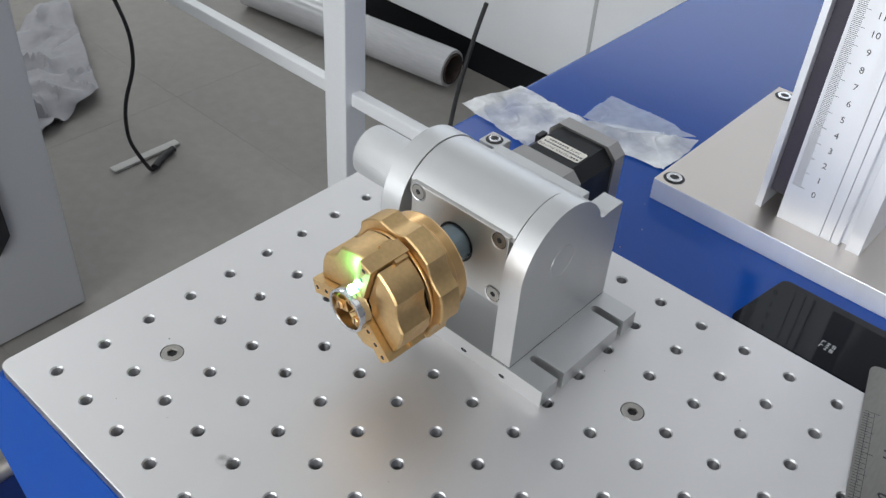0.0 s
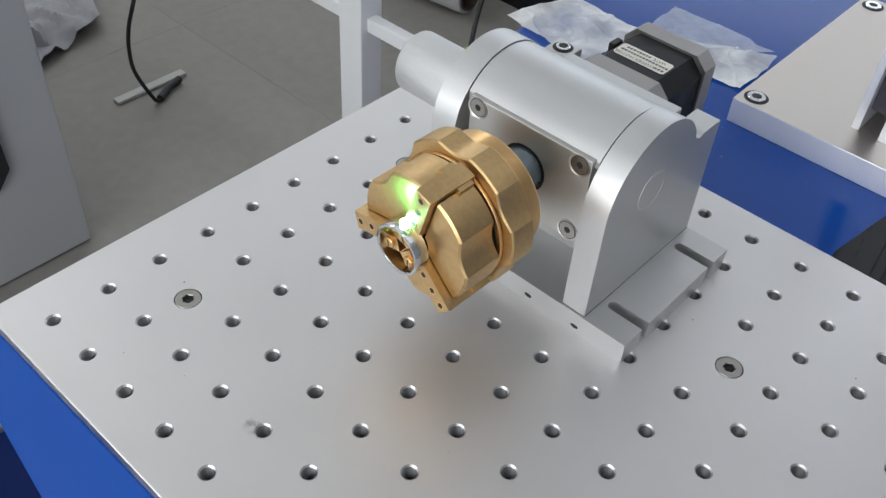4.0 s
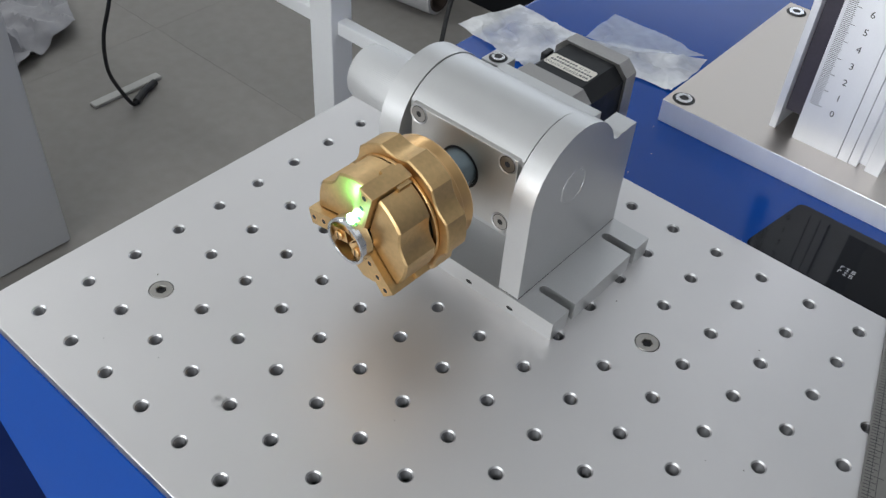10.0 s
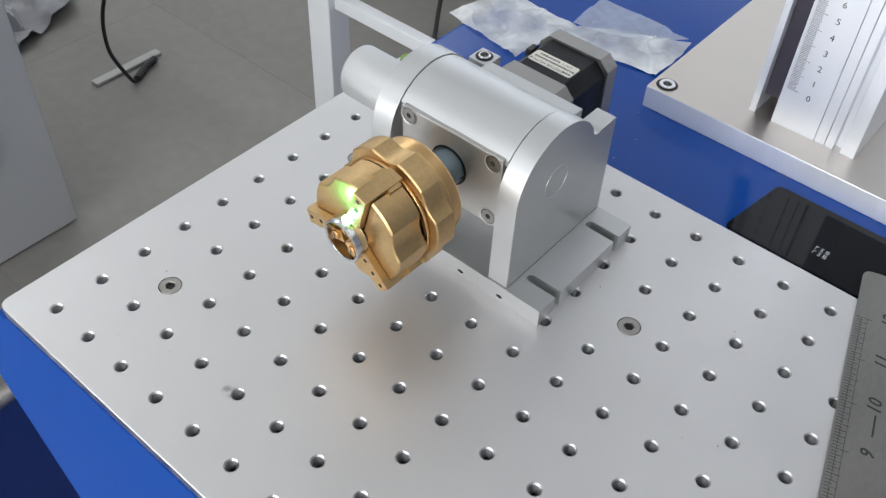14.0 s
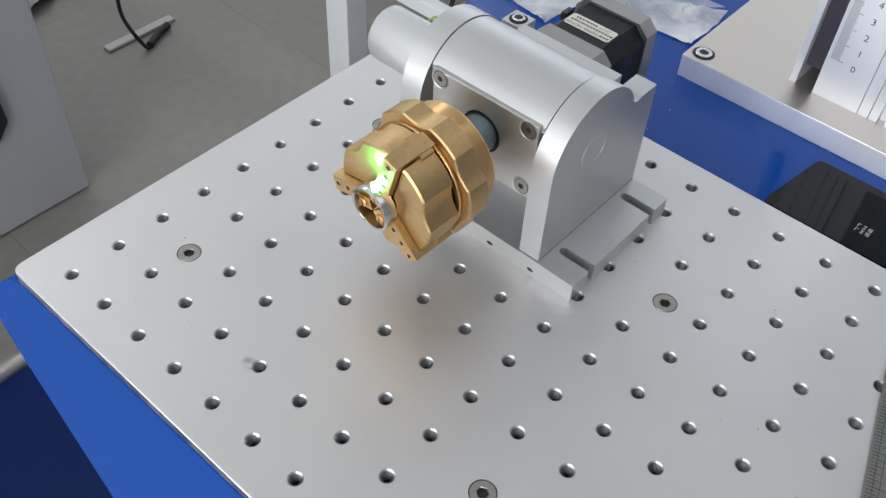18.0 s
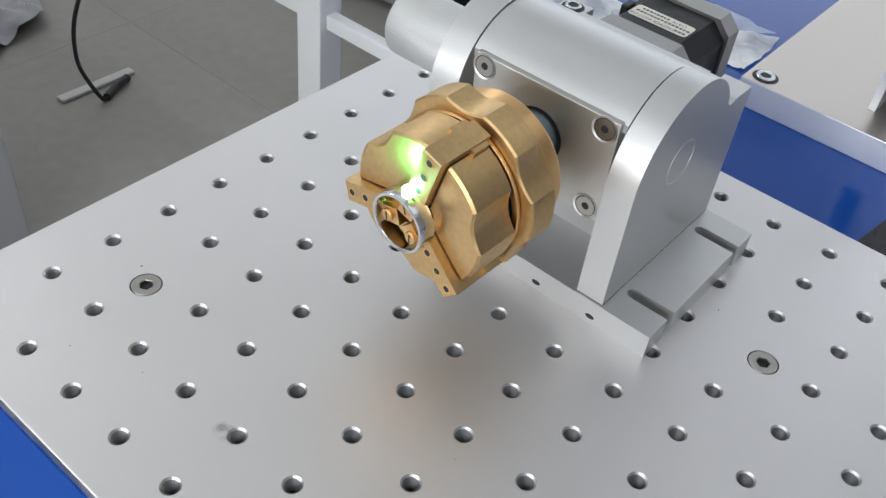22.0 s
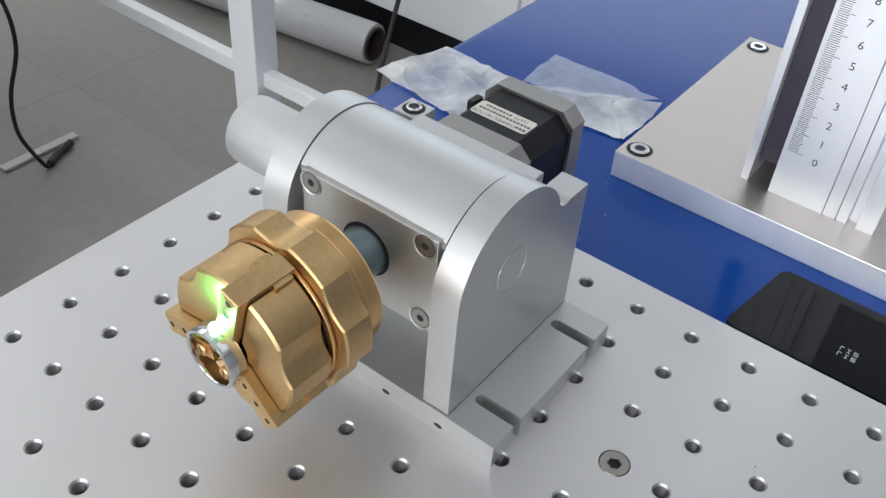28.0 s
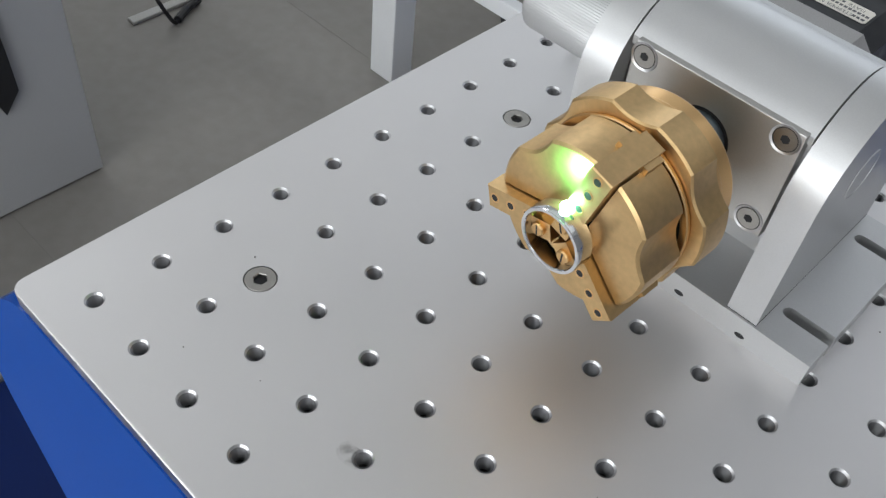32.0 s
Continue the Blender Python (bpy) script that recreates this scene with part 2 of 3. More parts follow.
    if smooth:
        for f in bm.faces:
            f.smooth = len(f.verts) < 7
        for e in bm.edges:
            if len(e.link_faces) == 2 and e.calc_face_angle(0) > radians(sharp):
                e.smooth = False
    bm.to_mesh(me)
    bm.free()
    for m in material if isinstance(material, (list, tuple)) else [material]:
        me.materials.append(m)
    ob = new(name, me)
    ob.parent = parent
    if label:
        ob["label"] = label
    return ob


def add_box(bm, x0, x1, y0, y1, z0, z1, bevel=0.0, seg=2):
    r = bmesh.ops.create_cube(bm, size=1)
    vs = r["verts"]
    for v in vs:
        v.co = Vector((x0 + (v.co.x + 0.5) * (x1 - x0), y0 + (v.co.y + 0.5) * (y1 - y0), z0 + (v.co.z + 0.5) * (z1 - z0)))
    if bevel:
        es = list({e for v in vs for e in v.link_edges})
        bmesh.ops.bevel(bm, geom=es, offset=bevel, segments=seg, profile=0.5, affect="EDGES")
    return bm


def box(x0, x1, y0, y1, z0, z1, bevel=0.0, seg=2):
    return add_box(bmesh.new(), x0, x1, y0, y1, z0, z1, bevel, seg)


def add_lathe(bm, prof, m, seg=40, radius=None):
    """Turns rows of (r, h) about the local z axis of m. radius(a, r, h) may reshape r."""
    rings = []
    for r, h in prof:
        if r < 1e-6:
            rings.append([bm.verts.new(m @ Vector((0, 0, h)))])
        else:
            ring = []
            for k in range(seg):
                a = 2 * math.pi * k / seg
                q = radius(a, r, h) if radius else r
                ring.append(bm.verts.new(m @ Vector((q * math.cos(a), q * math.sin(a), h))))
            rings.append(ring)
    for a, b in zip(rings, rings[1:]):
        for k in range(seg):
            quad = [a[k % len(a)], a[(k + 1) % len(a)], b[(k + 1) % len(b)], b[k % len(b)]]
            quad = list(dict.fromkeys(quad))
            if len(quad) > 2:
                bm.faces.new(quad)
    return bm


def lathe(prof, m, seg=40, radius=None):
    return add_lathe(bmesh.new(), prof, m, seg, radius)


def prism(outline, m, h0, h1, bevel=0.0, seg=2):
    """An outline in the local xy plane of m, drawn out from h0 to h1."""
    bm = bmesh.new()
    lo = [bm.verts.new(m @ Vector((x, y, h0))) for x, y in outline]
    hi = [bm.verts.new(m @ Vector((x, y, h1))) for x, y in outline]
    n = len(lo)
    bm.faces.new(lo[::-1])
    bm.faces.new(hi)
    for k in range(n):
        bm.faces.new((lo[k], lo[(k + 1) % n], hi[(k + 1) % n], hi[k]))
    if bevel:
        es = [e for e in bm.edges if len(e.link_faces) == 2 and e.calc_face_angle(0) > radians(35)]
        bmesh.ops.bevel(bm, geom=es, offset=bevel, segments=seg, profile=0.5, affect="EDGES")
    return bm


def tube(points, r, seg=8):
    """A round cord through points."""
    bm = bmesh.new()
    pts = [Vector(p) for p in points]
    rings = []
    for k, p in enumerate(pts):
        d = (pts[min(k + 1, len(pts) - 1)] - pts[max(k - 1, 0)]).normalized()
        u = d.orthogonal().normalized() if k == 0 else (rings[-1][1] - d * rings[-1][1].dot(d)).normalized()
        w = d.cross(u)
        rings.append(([bm.verts.new(p + r * (math.cos(2 * math.pi * a / seg) * u + math.sin(2 * math.pi * a / seg) * w)) for a in range(seg)], u))
    for (a, _), (b, _) in zip(rings, rings[1:]):
        for k in range(seg):
            bm.faces.new((a[k], a[(k + 1) % seg], b[(k + 1) % seg], b[k]))
    bm.faces.new(rings[0][0][::-1])
    bm.faces.new(rings[-1][0])
    return bm


def spline(points, steps=8):
    out = []
    p = [Vector(q) for q in points]
    for k in range(len(p) - 1):
        a, b, c, d = p[max(k - 1, 0)], p[k], p[k + 1], p[min(k + 2, len(p) - 1)]
        for s in range(steps):
            t = s / steps
            out.append(0.5 * (2 * b + (c - a) * t + (2 * a - 5 * b + 4 * c - d) * t * t + (3 * b - a - 3 * c + d) * t**3))
    return out + [p[-1]]


def letters(text, size, m, material, parent, name="lettering", label="", thick=0.0, slant=0.0, bold=0.0):
    cu = bpy.data.curves.new(name, "FONT")
    cu.body, cu.size, cu.align_x, cu.align_y, cu.resolution_u, cu.extrude = text, size, "CENTER", "CENTER", 2, thick
    cu.shear, cu.offset = slant, bold
    tmp = new(name + "_source", cu)
    bpy.context.view_layer.update()
    me = bpy.data.meshes.new_from_object(tmp)
    bpy.data.objects.remove(tmp)
    bm = bmesh.new()
    bm.from_mesh(me)
    bpy.data.meshes.remove(me)
    for v in bm.verts:
        v.co = m @ v.co
    return part(name, bm, material, parent, label)


X_AXIS = Matrix(((0, 0, 1), (1, 0, 0), (0, 1, 0))).to_4x4()  # local z to world x, local x to world y, local y to world z
Y_AXIS = Matrix(((1, 0, 0), (0, 0, 1), (0, -1, 0))).to_4x4()  # local z to world y
FRONT = Matrix(((1, 0, 0), (0, 0, -1), (0, 1, 0))).to_4x4()  # local x to x, y to z, z to -y: a face that looks to -y


def at(x, y, z, m=Matrix.Identity(4)):
    return Matrix.Translation((x, y, z)) @ m


def hexagon_screw(name, parent_or_none, m, r, label, countersunk=True, washer=False, material=None):
    """A socket screw whose head's face lies at the local z = 0 of m."""
    material = material or STEEL_SCREW
    if name == "cover_screw":
        part("screw_seat", lathe([(r * 1.06, 0.0015), (0, 0.002)], m @ at(0, 0, -0.004), 28), DARK, parent_or_none)
        part("screw_recess", lathe([(r * 1.30, 0.0), (r * 1.27, 0.010), (r * 1.07, -0.001)], m @ at(0, 0, -0.004), 36), CUT, parent_or_none, "bright chamfered edge of a screw hole", smooth=True)
    holder = parent_or_none
    hr = r * (0.37 if name == "cover_screw" else 0.46)
    bm = bmesh.new()
    if countersunk:
        prof = [(r * 0.985, -0.09), (r, -0.01), (r * 0.97, 0.0)]
    else:
        prof = [(r, -0.16), (r, -0.02), (r * 0.9, 0.0)]
    rings = []
    seg = 36
    for q, h in prof:
        rings.append([bm.verts.new(m @ Vector((q * math.cos(2 * math.pi * k / seg), q * math.sin(2 * math.pi * k / seg), h))) for k in range(seg)])

    def hexr(a):
        s = (a + math.pi / 6) % (math.pi / 3) - math.pi / 6
        return hr * math.cos(math.pi / 6) / math.cos(s)

    for h, k2 in ((0.0, 1.12), (-0.012, 1.0), (-0.11, 1.0)):
        rings.append([bm.verts.new(m @ Vector((hexr(2 * math.pi * k / seg) * k2 * math.cos(2 * math.pi * k / seg), hexr(2 * math.pi * k / seg) * k2 * math.sin(2 * math.pi * k / seg), h))) for k in range(seg)])
    for a, b in zip(rings, rings[1:]):
        for k in range(seg):
            bm.faces.new((a[k], a[(k + 1) % seg], b[(k + 1) % seg], b[k]))
    f = bm.faces.new(rings[-1])
    f.material_index = 1
    return part(name, bm, [material, DARK], holder, label, smooth=True, sharp=30)


# ---- the large structure: room, machine table, plate ----
FLOOR_Z = -27.2
TABLE_Z = -0.40
PLATE_BOTTOM = -0.27

floor = part("floor", box(-170, 130, -150, 170, FLOOR_Z - 2, FLOOR_Z - 0.012), GROUT, None)
tagged(floor, "grey tiled workshop floor with thin dark joints", "floor", kind="structure")
for name, b in (("wall_west", (-174, -170, -154, 174)), ("wall_east", (130, 134, -154, 174))):
    w = part(name, box(*b, FLOOR_Z - 2, 86), WALL_GREY if name == "wall_east" else WALL, None)
    tagged(w, "unseen workshop wall, grey to cut light from the east" if name == "wall_east" else "plain white painted workshop wall", "wall", kind="structure")


def window_wall(name, y0, y1, x0, x1, z0, z1):
    """A wall with one opening, and the frame set into it."""
    bm = box(-170, 130, y0, y1, FLOOR_Z - 2, z0)
    add_box(bm, -170, 130, y0, y1, z1, 86)
    add_box(bm, -170, x0, y0, y1, z0, z1)
    add_box(bm, x1, 130, y0, y1, z0, z1)
    tagged(part(name, bm, WALL, None), "unseen white wall with an opening added for a fill lamp", "wall", kind="structure")


window_wall("wall_north", 170, 174, -162, 82, 16, 82)
window_wall("wall_south", -154, -150, -93, 93, -1, 61)
for number, (y0, y1, x0, x1, z0, z1) in enumerate(((172.5, 174, -162, 82, 16, 82), (-154, -152.5, -93, 93, -1, 61))):
    win = thing("window_" + str(number + 1), ((x0 + x1) / 2, (y0 + y1) / 2, z0), "unseen wide window with a white frame, added round a fill lamp", "window", kind="structure")
    for a, b, c, d in ((x0, x1, z0, z0 + 1.6), (x0, x1, z1 - 1.6, z1), (x0, x0 + 1.6, z0 + 1.6, z1 - 1.6), (x1 - 1.6, x1, z0 + 1.6, z1 - 1.6)):
        part("window_frame", box(a, b, y0, y1, c, d, 0.1), WHITE, win)
ceiling = part("ceiling", box(-174, 134, -154, 174, 86, 90), WALL, None)
tagged(ceiling, "plain white workshop ceiling", "ceiling", kind="structure")

# machine table: blue enamelled body with a narrow rounded edge
RAD, EDGE = 0.22, -1.27
prof = [(30, TABLE_Z)] + [(EDGE + RAD - RAD * math.sin(a), TABLE_Z - RAD + RAD * math.cos(a)) for a in [math.pi / 2 * k / 8 for k in range(9)]]
prof += [(EDGE, -17.0), (30, -17.0)]
XZ = Matrix(((1, 0, 0), (0, 0, -1), (0, 1, 0))).to_4x4()
table = thing("machine_table", (10, 12, FLOOR_Z), "blue enamelled laser machine table with a rounded edge", "machine table")
part("table_body", prism(prof, XZ, -10.7, -44, 0.05, 2), BLUE, table, smooth=True)
part("plate_bed", box(-0.7, 17.5, -0.55, 10.69, TABLE_Z - 0.3, PLATE_BOTTOM), BLUE_DARK, table)
# flared side skirt under the edge of the plate
skirt = [(18, -0.25), (-0.55, -0.25)] + [(-0.55 - 1.05 * math.sin(a), -1.27 + 1.02 * math.cos(a)) for a in [math.pi * 0.56 * k / 14 for k in range(1, 15)]] + [(-1.30, -1.62), (-0.8, -1.86), (2.2, -3.05), (18, -9.4)]
sk = prism(skirt, XZ, 0.10, 0.70, 0.10, 4)
for v in sk.verts:
    v.co.y += 0.31 * (v.co.z + 0.25)
part("side_skirt", sk, BLUE, table, "flared blue side skirt", smooth=True, sharp=30)
part("base_cabinet", box(-15.6, 28, -12, 42, FLOOR_Z + 0.6, -20.0, 0.3), BLUE_DARK, table, "dark blue lower cabinet")
part("plinth", box(-14.5, 27, -11, 41, FLOOR_Z, FLOOR_Z + 0.6), BLACK, table)
part("edge_rail", tube([(-15.8, -12, -20.0), (-15.8, 42, -20.0)], 0.45, 16), ALU_BASE, table, "grey metal edge rail", smooth=True)
part("column_base_neck", box(3, 26, 12, 40, -20.0, -17.0), BLUE_DARK, table)

# perforated plate
NI, NJ = 17, 11
SCREWS = [(1.09, 1.79), (1.08, 6.97), (8.27, 6.99), (8.27, 1.8), (15.45, 1.8), (15.45, 6.99)]
SKIP = {(1, 2), (1, 7), (8, 7), (8, 2), (15, 2), (15, 7)}
PX0, PX1, PY0, PY1 = -0.9, 16.9, -0.65, 10.66


def plate_corner(qx, qy, grow, r=0.18):
    """Rounded corner of the plate, anticlockwise, widened by grow."""
    sx, sy = (1 if qx == PX1 else -1), (1 if qy == PY1 else -1)
    start = {(-1, -1): 180, (1, -1): 270, (1, 1): 0, (-1, 1): 90}[sx, sy]
    return [(qx - sx * r + (r + grow) * math.cos(radians(start + 15 * k)), qy - sy * r + (r + grow) * math.sin(radians(start + 15 * k))) for k in range(7)]


def perforated_plate():
    bm = bmesh.new()
    seg = 20
    quad = bm.faces.new
    xs = [PX0] + [i - 0.5 for i in range(1, NI)] + [PX1]
    ys = [PY0] + [j - 0.5 for j in range(1, NJ)] + [PY1]
    prof = [(0.132, 0.0), (0.130, -0.004), (0.108, -0.030)]
    prof += [(0.110 if k % 2 else 0.080, -0.052 - 0.026 * k) for k in range(9)]
    for i in range(NI):
        for j in range(NJ):
            x0, x1, y0, y1 = xs[i], xs[i + 1], ys[j], ys[j + 1]
            if (i, j) in SKIP:
                hole = [h for h in SCREWS if abs(h[0] - i) < 0.49 and abs(h[1] - j) < 0.49][0]
                cx, cy, pr = hole[0], hole[1], [(0.230, 0.0), (0.227, -0.008), (0.222, -0.08)]
            else:
                cx, cy, pr = i, j, prof
            edge, rim = [], []
            for k in range(seg):
                a = 2 * math.pi * (k + 0.5) / seg
                c, s = math.cos(a), math.sin(a)
                f = min((x1 - cx) / c if c > 0 else (x0 - cx) / c, (y1 - cy) / s if s > 0 else (y0 - cy) / s)
                edge.append((cx + c * f, cy + s * f, k))
            ev = [bm.verts.new((x, y, 0)) for x, y, _ in edge]
            rings = [[bm.verts.new((cx + r * math.cos(2 * math.pi * (k + 0.5) / seg), cy + r * math.sin(2 * math.pi * (k + 0.5) / seg), h)) for k in range(seg)] for r, h in pr]
            corners = {}
            for k in range(seg):
                k2 = (k + 1) % seg
                a, b = ev[k].co, ev[k2].co
                f = [ev[k]]
                if abs(a.x - b.x) > 1e-6 and abs(a.y - b.y) > 1e-6:
                    am = 2 * math.pi * (k + 1) / seg
                    qx, qy = x1 if math.cos(am) > 0 else x0, y1 if math.sin(am) > 0 else y0
                    if qx in (PX0, PX1) and qy in (PY0, PY1):
                        f += [bm.verts.new((*p, 0)) for p in plate_corner(qx, qy, 0.0)]
                    else:
                        f.append(bm.verts.new((qx, qy, 0)))
                f += [ev[k2], rings[0][k2], rings[0][k]]
                quad(f).smooth = False
                for n, (ra, rb) in enumerate(zip(rings, rings[1:])):
                    g = quad((ra[k], ra[k2], rb[k2], rb[k]))
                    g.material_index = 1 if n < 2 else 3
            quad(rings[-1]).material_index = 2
    c = 0.022
    loops = []
    for grow, h in ((0.0, 0.0), (c * 0.6, -0.006), (c, -0.016), (c, PLATE_BOTTOM)):
        loops.append([bm.verts.new((*p, h)) for q in ((PX0, PY0), (PX1, PY0), (PX1, PY1), (PX0, PY1)) for p in plate_corner(*q, grow)])
    for n, (la, lb) in enumerate(zip(loops, loops[1:])):
        for k in range(len(la)):
            quad((la[k], la[k - 1], lb[k - 1], lb[k])).material_index = n // 2
    bmesh.ops.remove_doubles(bm, verts=bm.verts, dist=1e-4)
    return bm


plate_thing = thing("perforated_plate", (8, 5, TABLE_Z), "matt silver aluminium work plate with rows of threaded holes", "work plate")
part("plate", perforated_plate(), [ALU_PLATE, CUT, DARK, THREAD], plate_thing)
for sx, sy in SCREWS:
    part("screw_seat", lathe([(0.224, -0.05), (0, -0.05)], at(sx, sy, 0), 24), DARK, plate_thing)
    hexagon_screw("countersunk_screw", plate_thing, at(sx, sy, 0.002), 0.214, "flat steel socket screw", material=SCREW_DARK)

# ---- the rotary unit ----
CX, CY, CZ = 4.42, 7.05, 2.36  # middle of the drum
rotary = thing("rotary_unit", (CX, CY, 0), "silver aluminium rotary axis with motor, bolted-on cover and hand knob", "rotary axis")


def base_outline(x0, x1, y0, y1, slots):
    pts = [(x0, y0), (x1, y0)]
    for s0, s1, depth in slots:
        r = (s1 - s0) / 2
        pts.append((x1, s0))
        for k in range(9):
            a = -math.pi / 2 - math.pi * k / 8
            pts.append((x1 - depth + r + r * math.cos(a), (s0 + s1) / 2 + r * math.sin(a)))
        pts.append((x1, s1))
    return pts + [(x1, y1), (x0, y1)]


BT = 0.41
slots = [(6.29, 6.49, 0.72), (8.30, 8.50, 0.72)]
base = prism(base_outline(1.95, 6.97, 5.80, 8.95, slots), Matrix.Identity(4), 0.0, BT, 0.03, 3)
base.normal_update()
for f in base.faces:
    f.material_index = 1 if 0.05 < abs(f.normal.z) < 0.98 else 0
part("base_plate", base, [ALU, BARE_EDGE], rotary, "aluminium base plate with bright chamfered edges and two slots")


def end_plate_outline(tip=True):
    R, pts = 1.21, []
    y0, y1 = CY - R, 8.93
    pts.append((y0, BT))
    for k in range(33):
        a = math.pi - (math.pi - radians(27)) * k / 32
        pts.append((CY + R * math.cos(a), CZ + R * math.sin(a)))
    if not tip:
        return pts + [(8.2, 2.75), (8.2, BT)]
    ny, nz, nr = 8.32, 2.92, 0.19
    for k in range(9):
        a = radians(187 + (302 - 187) * k / 8)
        pts.append((ny + nr * math.cos(a), nz + nr * math.sin(a)))
    pts += [(8.46, 2.76), (y1, 2.76), (y1, BT)]
    return pts


YZ = X_AXIS
for x0, x1, tip in ((2.66, 3.14, False), (5.71, 6.15, True)):
    part("end_plate", prism(end_plate_outline(tip), YZ, x0, x1, 0.02, 2), ALU, rotary, smooth=True, sharp=30)
    part("joint_shade_strip", box(x0 - 0.003, x1 + 0.003, CY - 1.213, 8.933 if tip else 8.203, BT - 0.002, BT + 0.011), DARK, rotary, "thin dark strip drawn as the shade of the joint")
# drum between the plates
drum = []
for k in range(41):
    a = math.pi * 0.78 - (math.pi * 0.78 + radians(5)) * k / 40
    drum.append((CY + 1.19 * math.cos(a), CZ + 1.19 * math.sin(a)))
drum = [(7.0, BT), (7.0, 1.60), (6.24, 1.60), (6.24, drum[0][1] - 0.12), (drum[0][0], drum[0][1] - 0.12)] + drum + [(8.2, BT)]
part("drum_housing", prism(drum, YZ, 3.156, 5.682, 0.010, 1), ALU, rotary, smooth=True, sharp=30)
part("front_cover", box(3.26, 5.62, 6.05, 6.235, 1.52, 3.14, 0.012), ALU_COVER, rotary, "milled front cover")
for sx, sz in ((3.42, 2.97), (5.41, 2.97), (5.41, 1.69), (3.42, 1.69)):
    hexagon_screw("cover_screw", rotary, at(sx, 6.046, sz, FRONT), 0.152, "countersunk steel screw", material=SCREW_DARK)
# engraved circle on the outer end plate
ring = bmesh.new()
add_lathe(ring, [(0.338, 0.0), (0.340, 0.006), (0.350, 0.006), (0.352, 0.0)], at(6.151, CY, CZ, X_AXIS), 48)
part("plug_rim", ring, ALU, rotary)
part("plug", lathe([(0, 0.001), (0.318, 0.001), (0.322, -0.004)], at(6.153, CY, CZ, X_AXIS), 48), ALU, rotary)
# hand knob with fine knurling
knob = bmesh.new()
add_lathe(knob, [(0.0, -0.02), (0.48, -0.02), (0.53, 0.0), (0.557, 0.03), (0.56, 0.06), (0.56, 1.30), (0.53, 1.36), (0.3, 1.4), (0.3, 1.6)], at(1.13, CY, CZ, X_AXIS), 384, lambda a, r, h: r * (1 + (0.0, 0.006, 0.010, 0.006)[round(a / (2 * math.pi) * 384) % 4] * (1 if 0.04 < h < 1.32 else 0)))
part("hand_knob", knob, ALU, rotary, "knurled aluminium knob", smooth=True, sharp=24)
# motor mount plate and clamp
part("mount_plate", box(3.44, 5.68, 8.05, 8.42, BT, 3.0, 0.015), ALU, rotary)
part("clamp_block", box(2.94, 3.42, 8.36, 8.82, BT, 2.90, 0.015), ALU, rotary, "square aluminium clamp block")
part("clamp_recess", lathe([(0.185, 0.002), (0.0, 0.003)], at(3.17, 8.59, 2.901), 28), DARK, rotary, "dark counterbore")
part("clamp_bolt", lathe([(0.13, 0.0), (0.13, 0.03), (0.12, 0.04), (0.085, 0.04), (0.08, 0.006), (0, 0.006)], at(3.17, 8.59, 2.902), 28), STEEL, rotary, "steel socket bolt", smooth=True)
part("clamp_socket", lathe([(0.086, 0.032), (0, 0.032)], at(3.17, 8.59, 2.902), 6), DARK, rotary, "dark hexagon socket")
for nx in (5.06, 6.03):
    part("edge_hole", lathe([(0.075, 0.0), (0.07, 0.003), (0, 0.002)], at(nx, 5.799, 0.13, FRONT) @ Matrix.Diagonal((1, 0.55, 1, 1)), 20), DARK, rotary, "small dark hole")

# stepper motor


def octagon(w, c):
    h = w / 2
    return [(-h + c, -h), (h - c, -h), (h, -h + c), (h, h - c), (h - c, h), (-h + c, h), (-h, h - c), (-h, -h + c)]


MX, MZ, MW = 4.33, 2.06, 1.70
motor = part("stepper_motor", prism(octagon(MW - 0.10, 0.26), at(MX, 0, MZ, Y_AXIS), 8.90, 10.10, 0.012, 1), BLACK, rotary, "black square stepper motor")
part("front_cap", prism(octagon(MW, 0.22), at(MX, 0, MZ, Y_AXIS), 8.43, 8.90, 0.02, 2), MOTOR_CAP, motor, "cast grey motor cap")
part("rear_cap", prism(octagon(MW, 0.22), at(MX, 0, MZ, Y_AXIS), 10.10, 10.46, 0.02, 2), MOTOR_CAP, motor, "cast grey motor cap")
MT = MZ + (MW - 0.10) / 2
lab = prism([(-0.52, -0.16), (-0.48, -0.2), (0.48, -0.2), (0.52, -0.16), (0.52, 0.16), (0.48, 0.2), (-0.48, 0.2), (-0.52, 0.16)], at(MX - 0.02, 9.40, MT + 0.002), 0.0, 0.006)
part("label", lab, LABEL, motor, "cream paper label with black print")
turn = Matrix.Rotation(math.pi, 4, "Z")
letters("STEPPER MOTOR", 0.108, at(MX - 0.12, 9.285, MT + 0.010, turn), LABEL_INK, motor)
rng = random.Random(12)
for row_y, first, last in ((9.285, 0.30, 0.48), (9.40, -0.46, 0.46), (9.51, -0.40, 0.08)):
    gx = first
    while gx < last:  # unreadable characters as short bars
        wide = rng.choice((0.035, 0.045, 0.05))
        part("print_bar", box(MX - 0.02 + gx, MX - 0.02 + gx + wide, row_y - 0.026, row_y + 0.026, MT + 0.008, MT + 0.011), LABEL_INK, motor)
        gx += wide + 0.02
letters("DATE", 0.10, at(MX + 0.24, 9.51, MT + 0.010, turn), LABEL_INK, motor)
part("cable_plug", box(MX - 0.88, MX - 0.74, 9.62, 9.9, MZ + 0.30, MZ + 0.66, 0.03), RUBBER, motor, "black cable outlet")
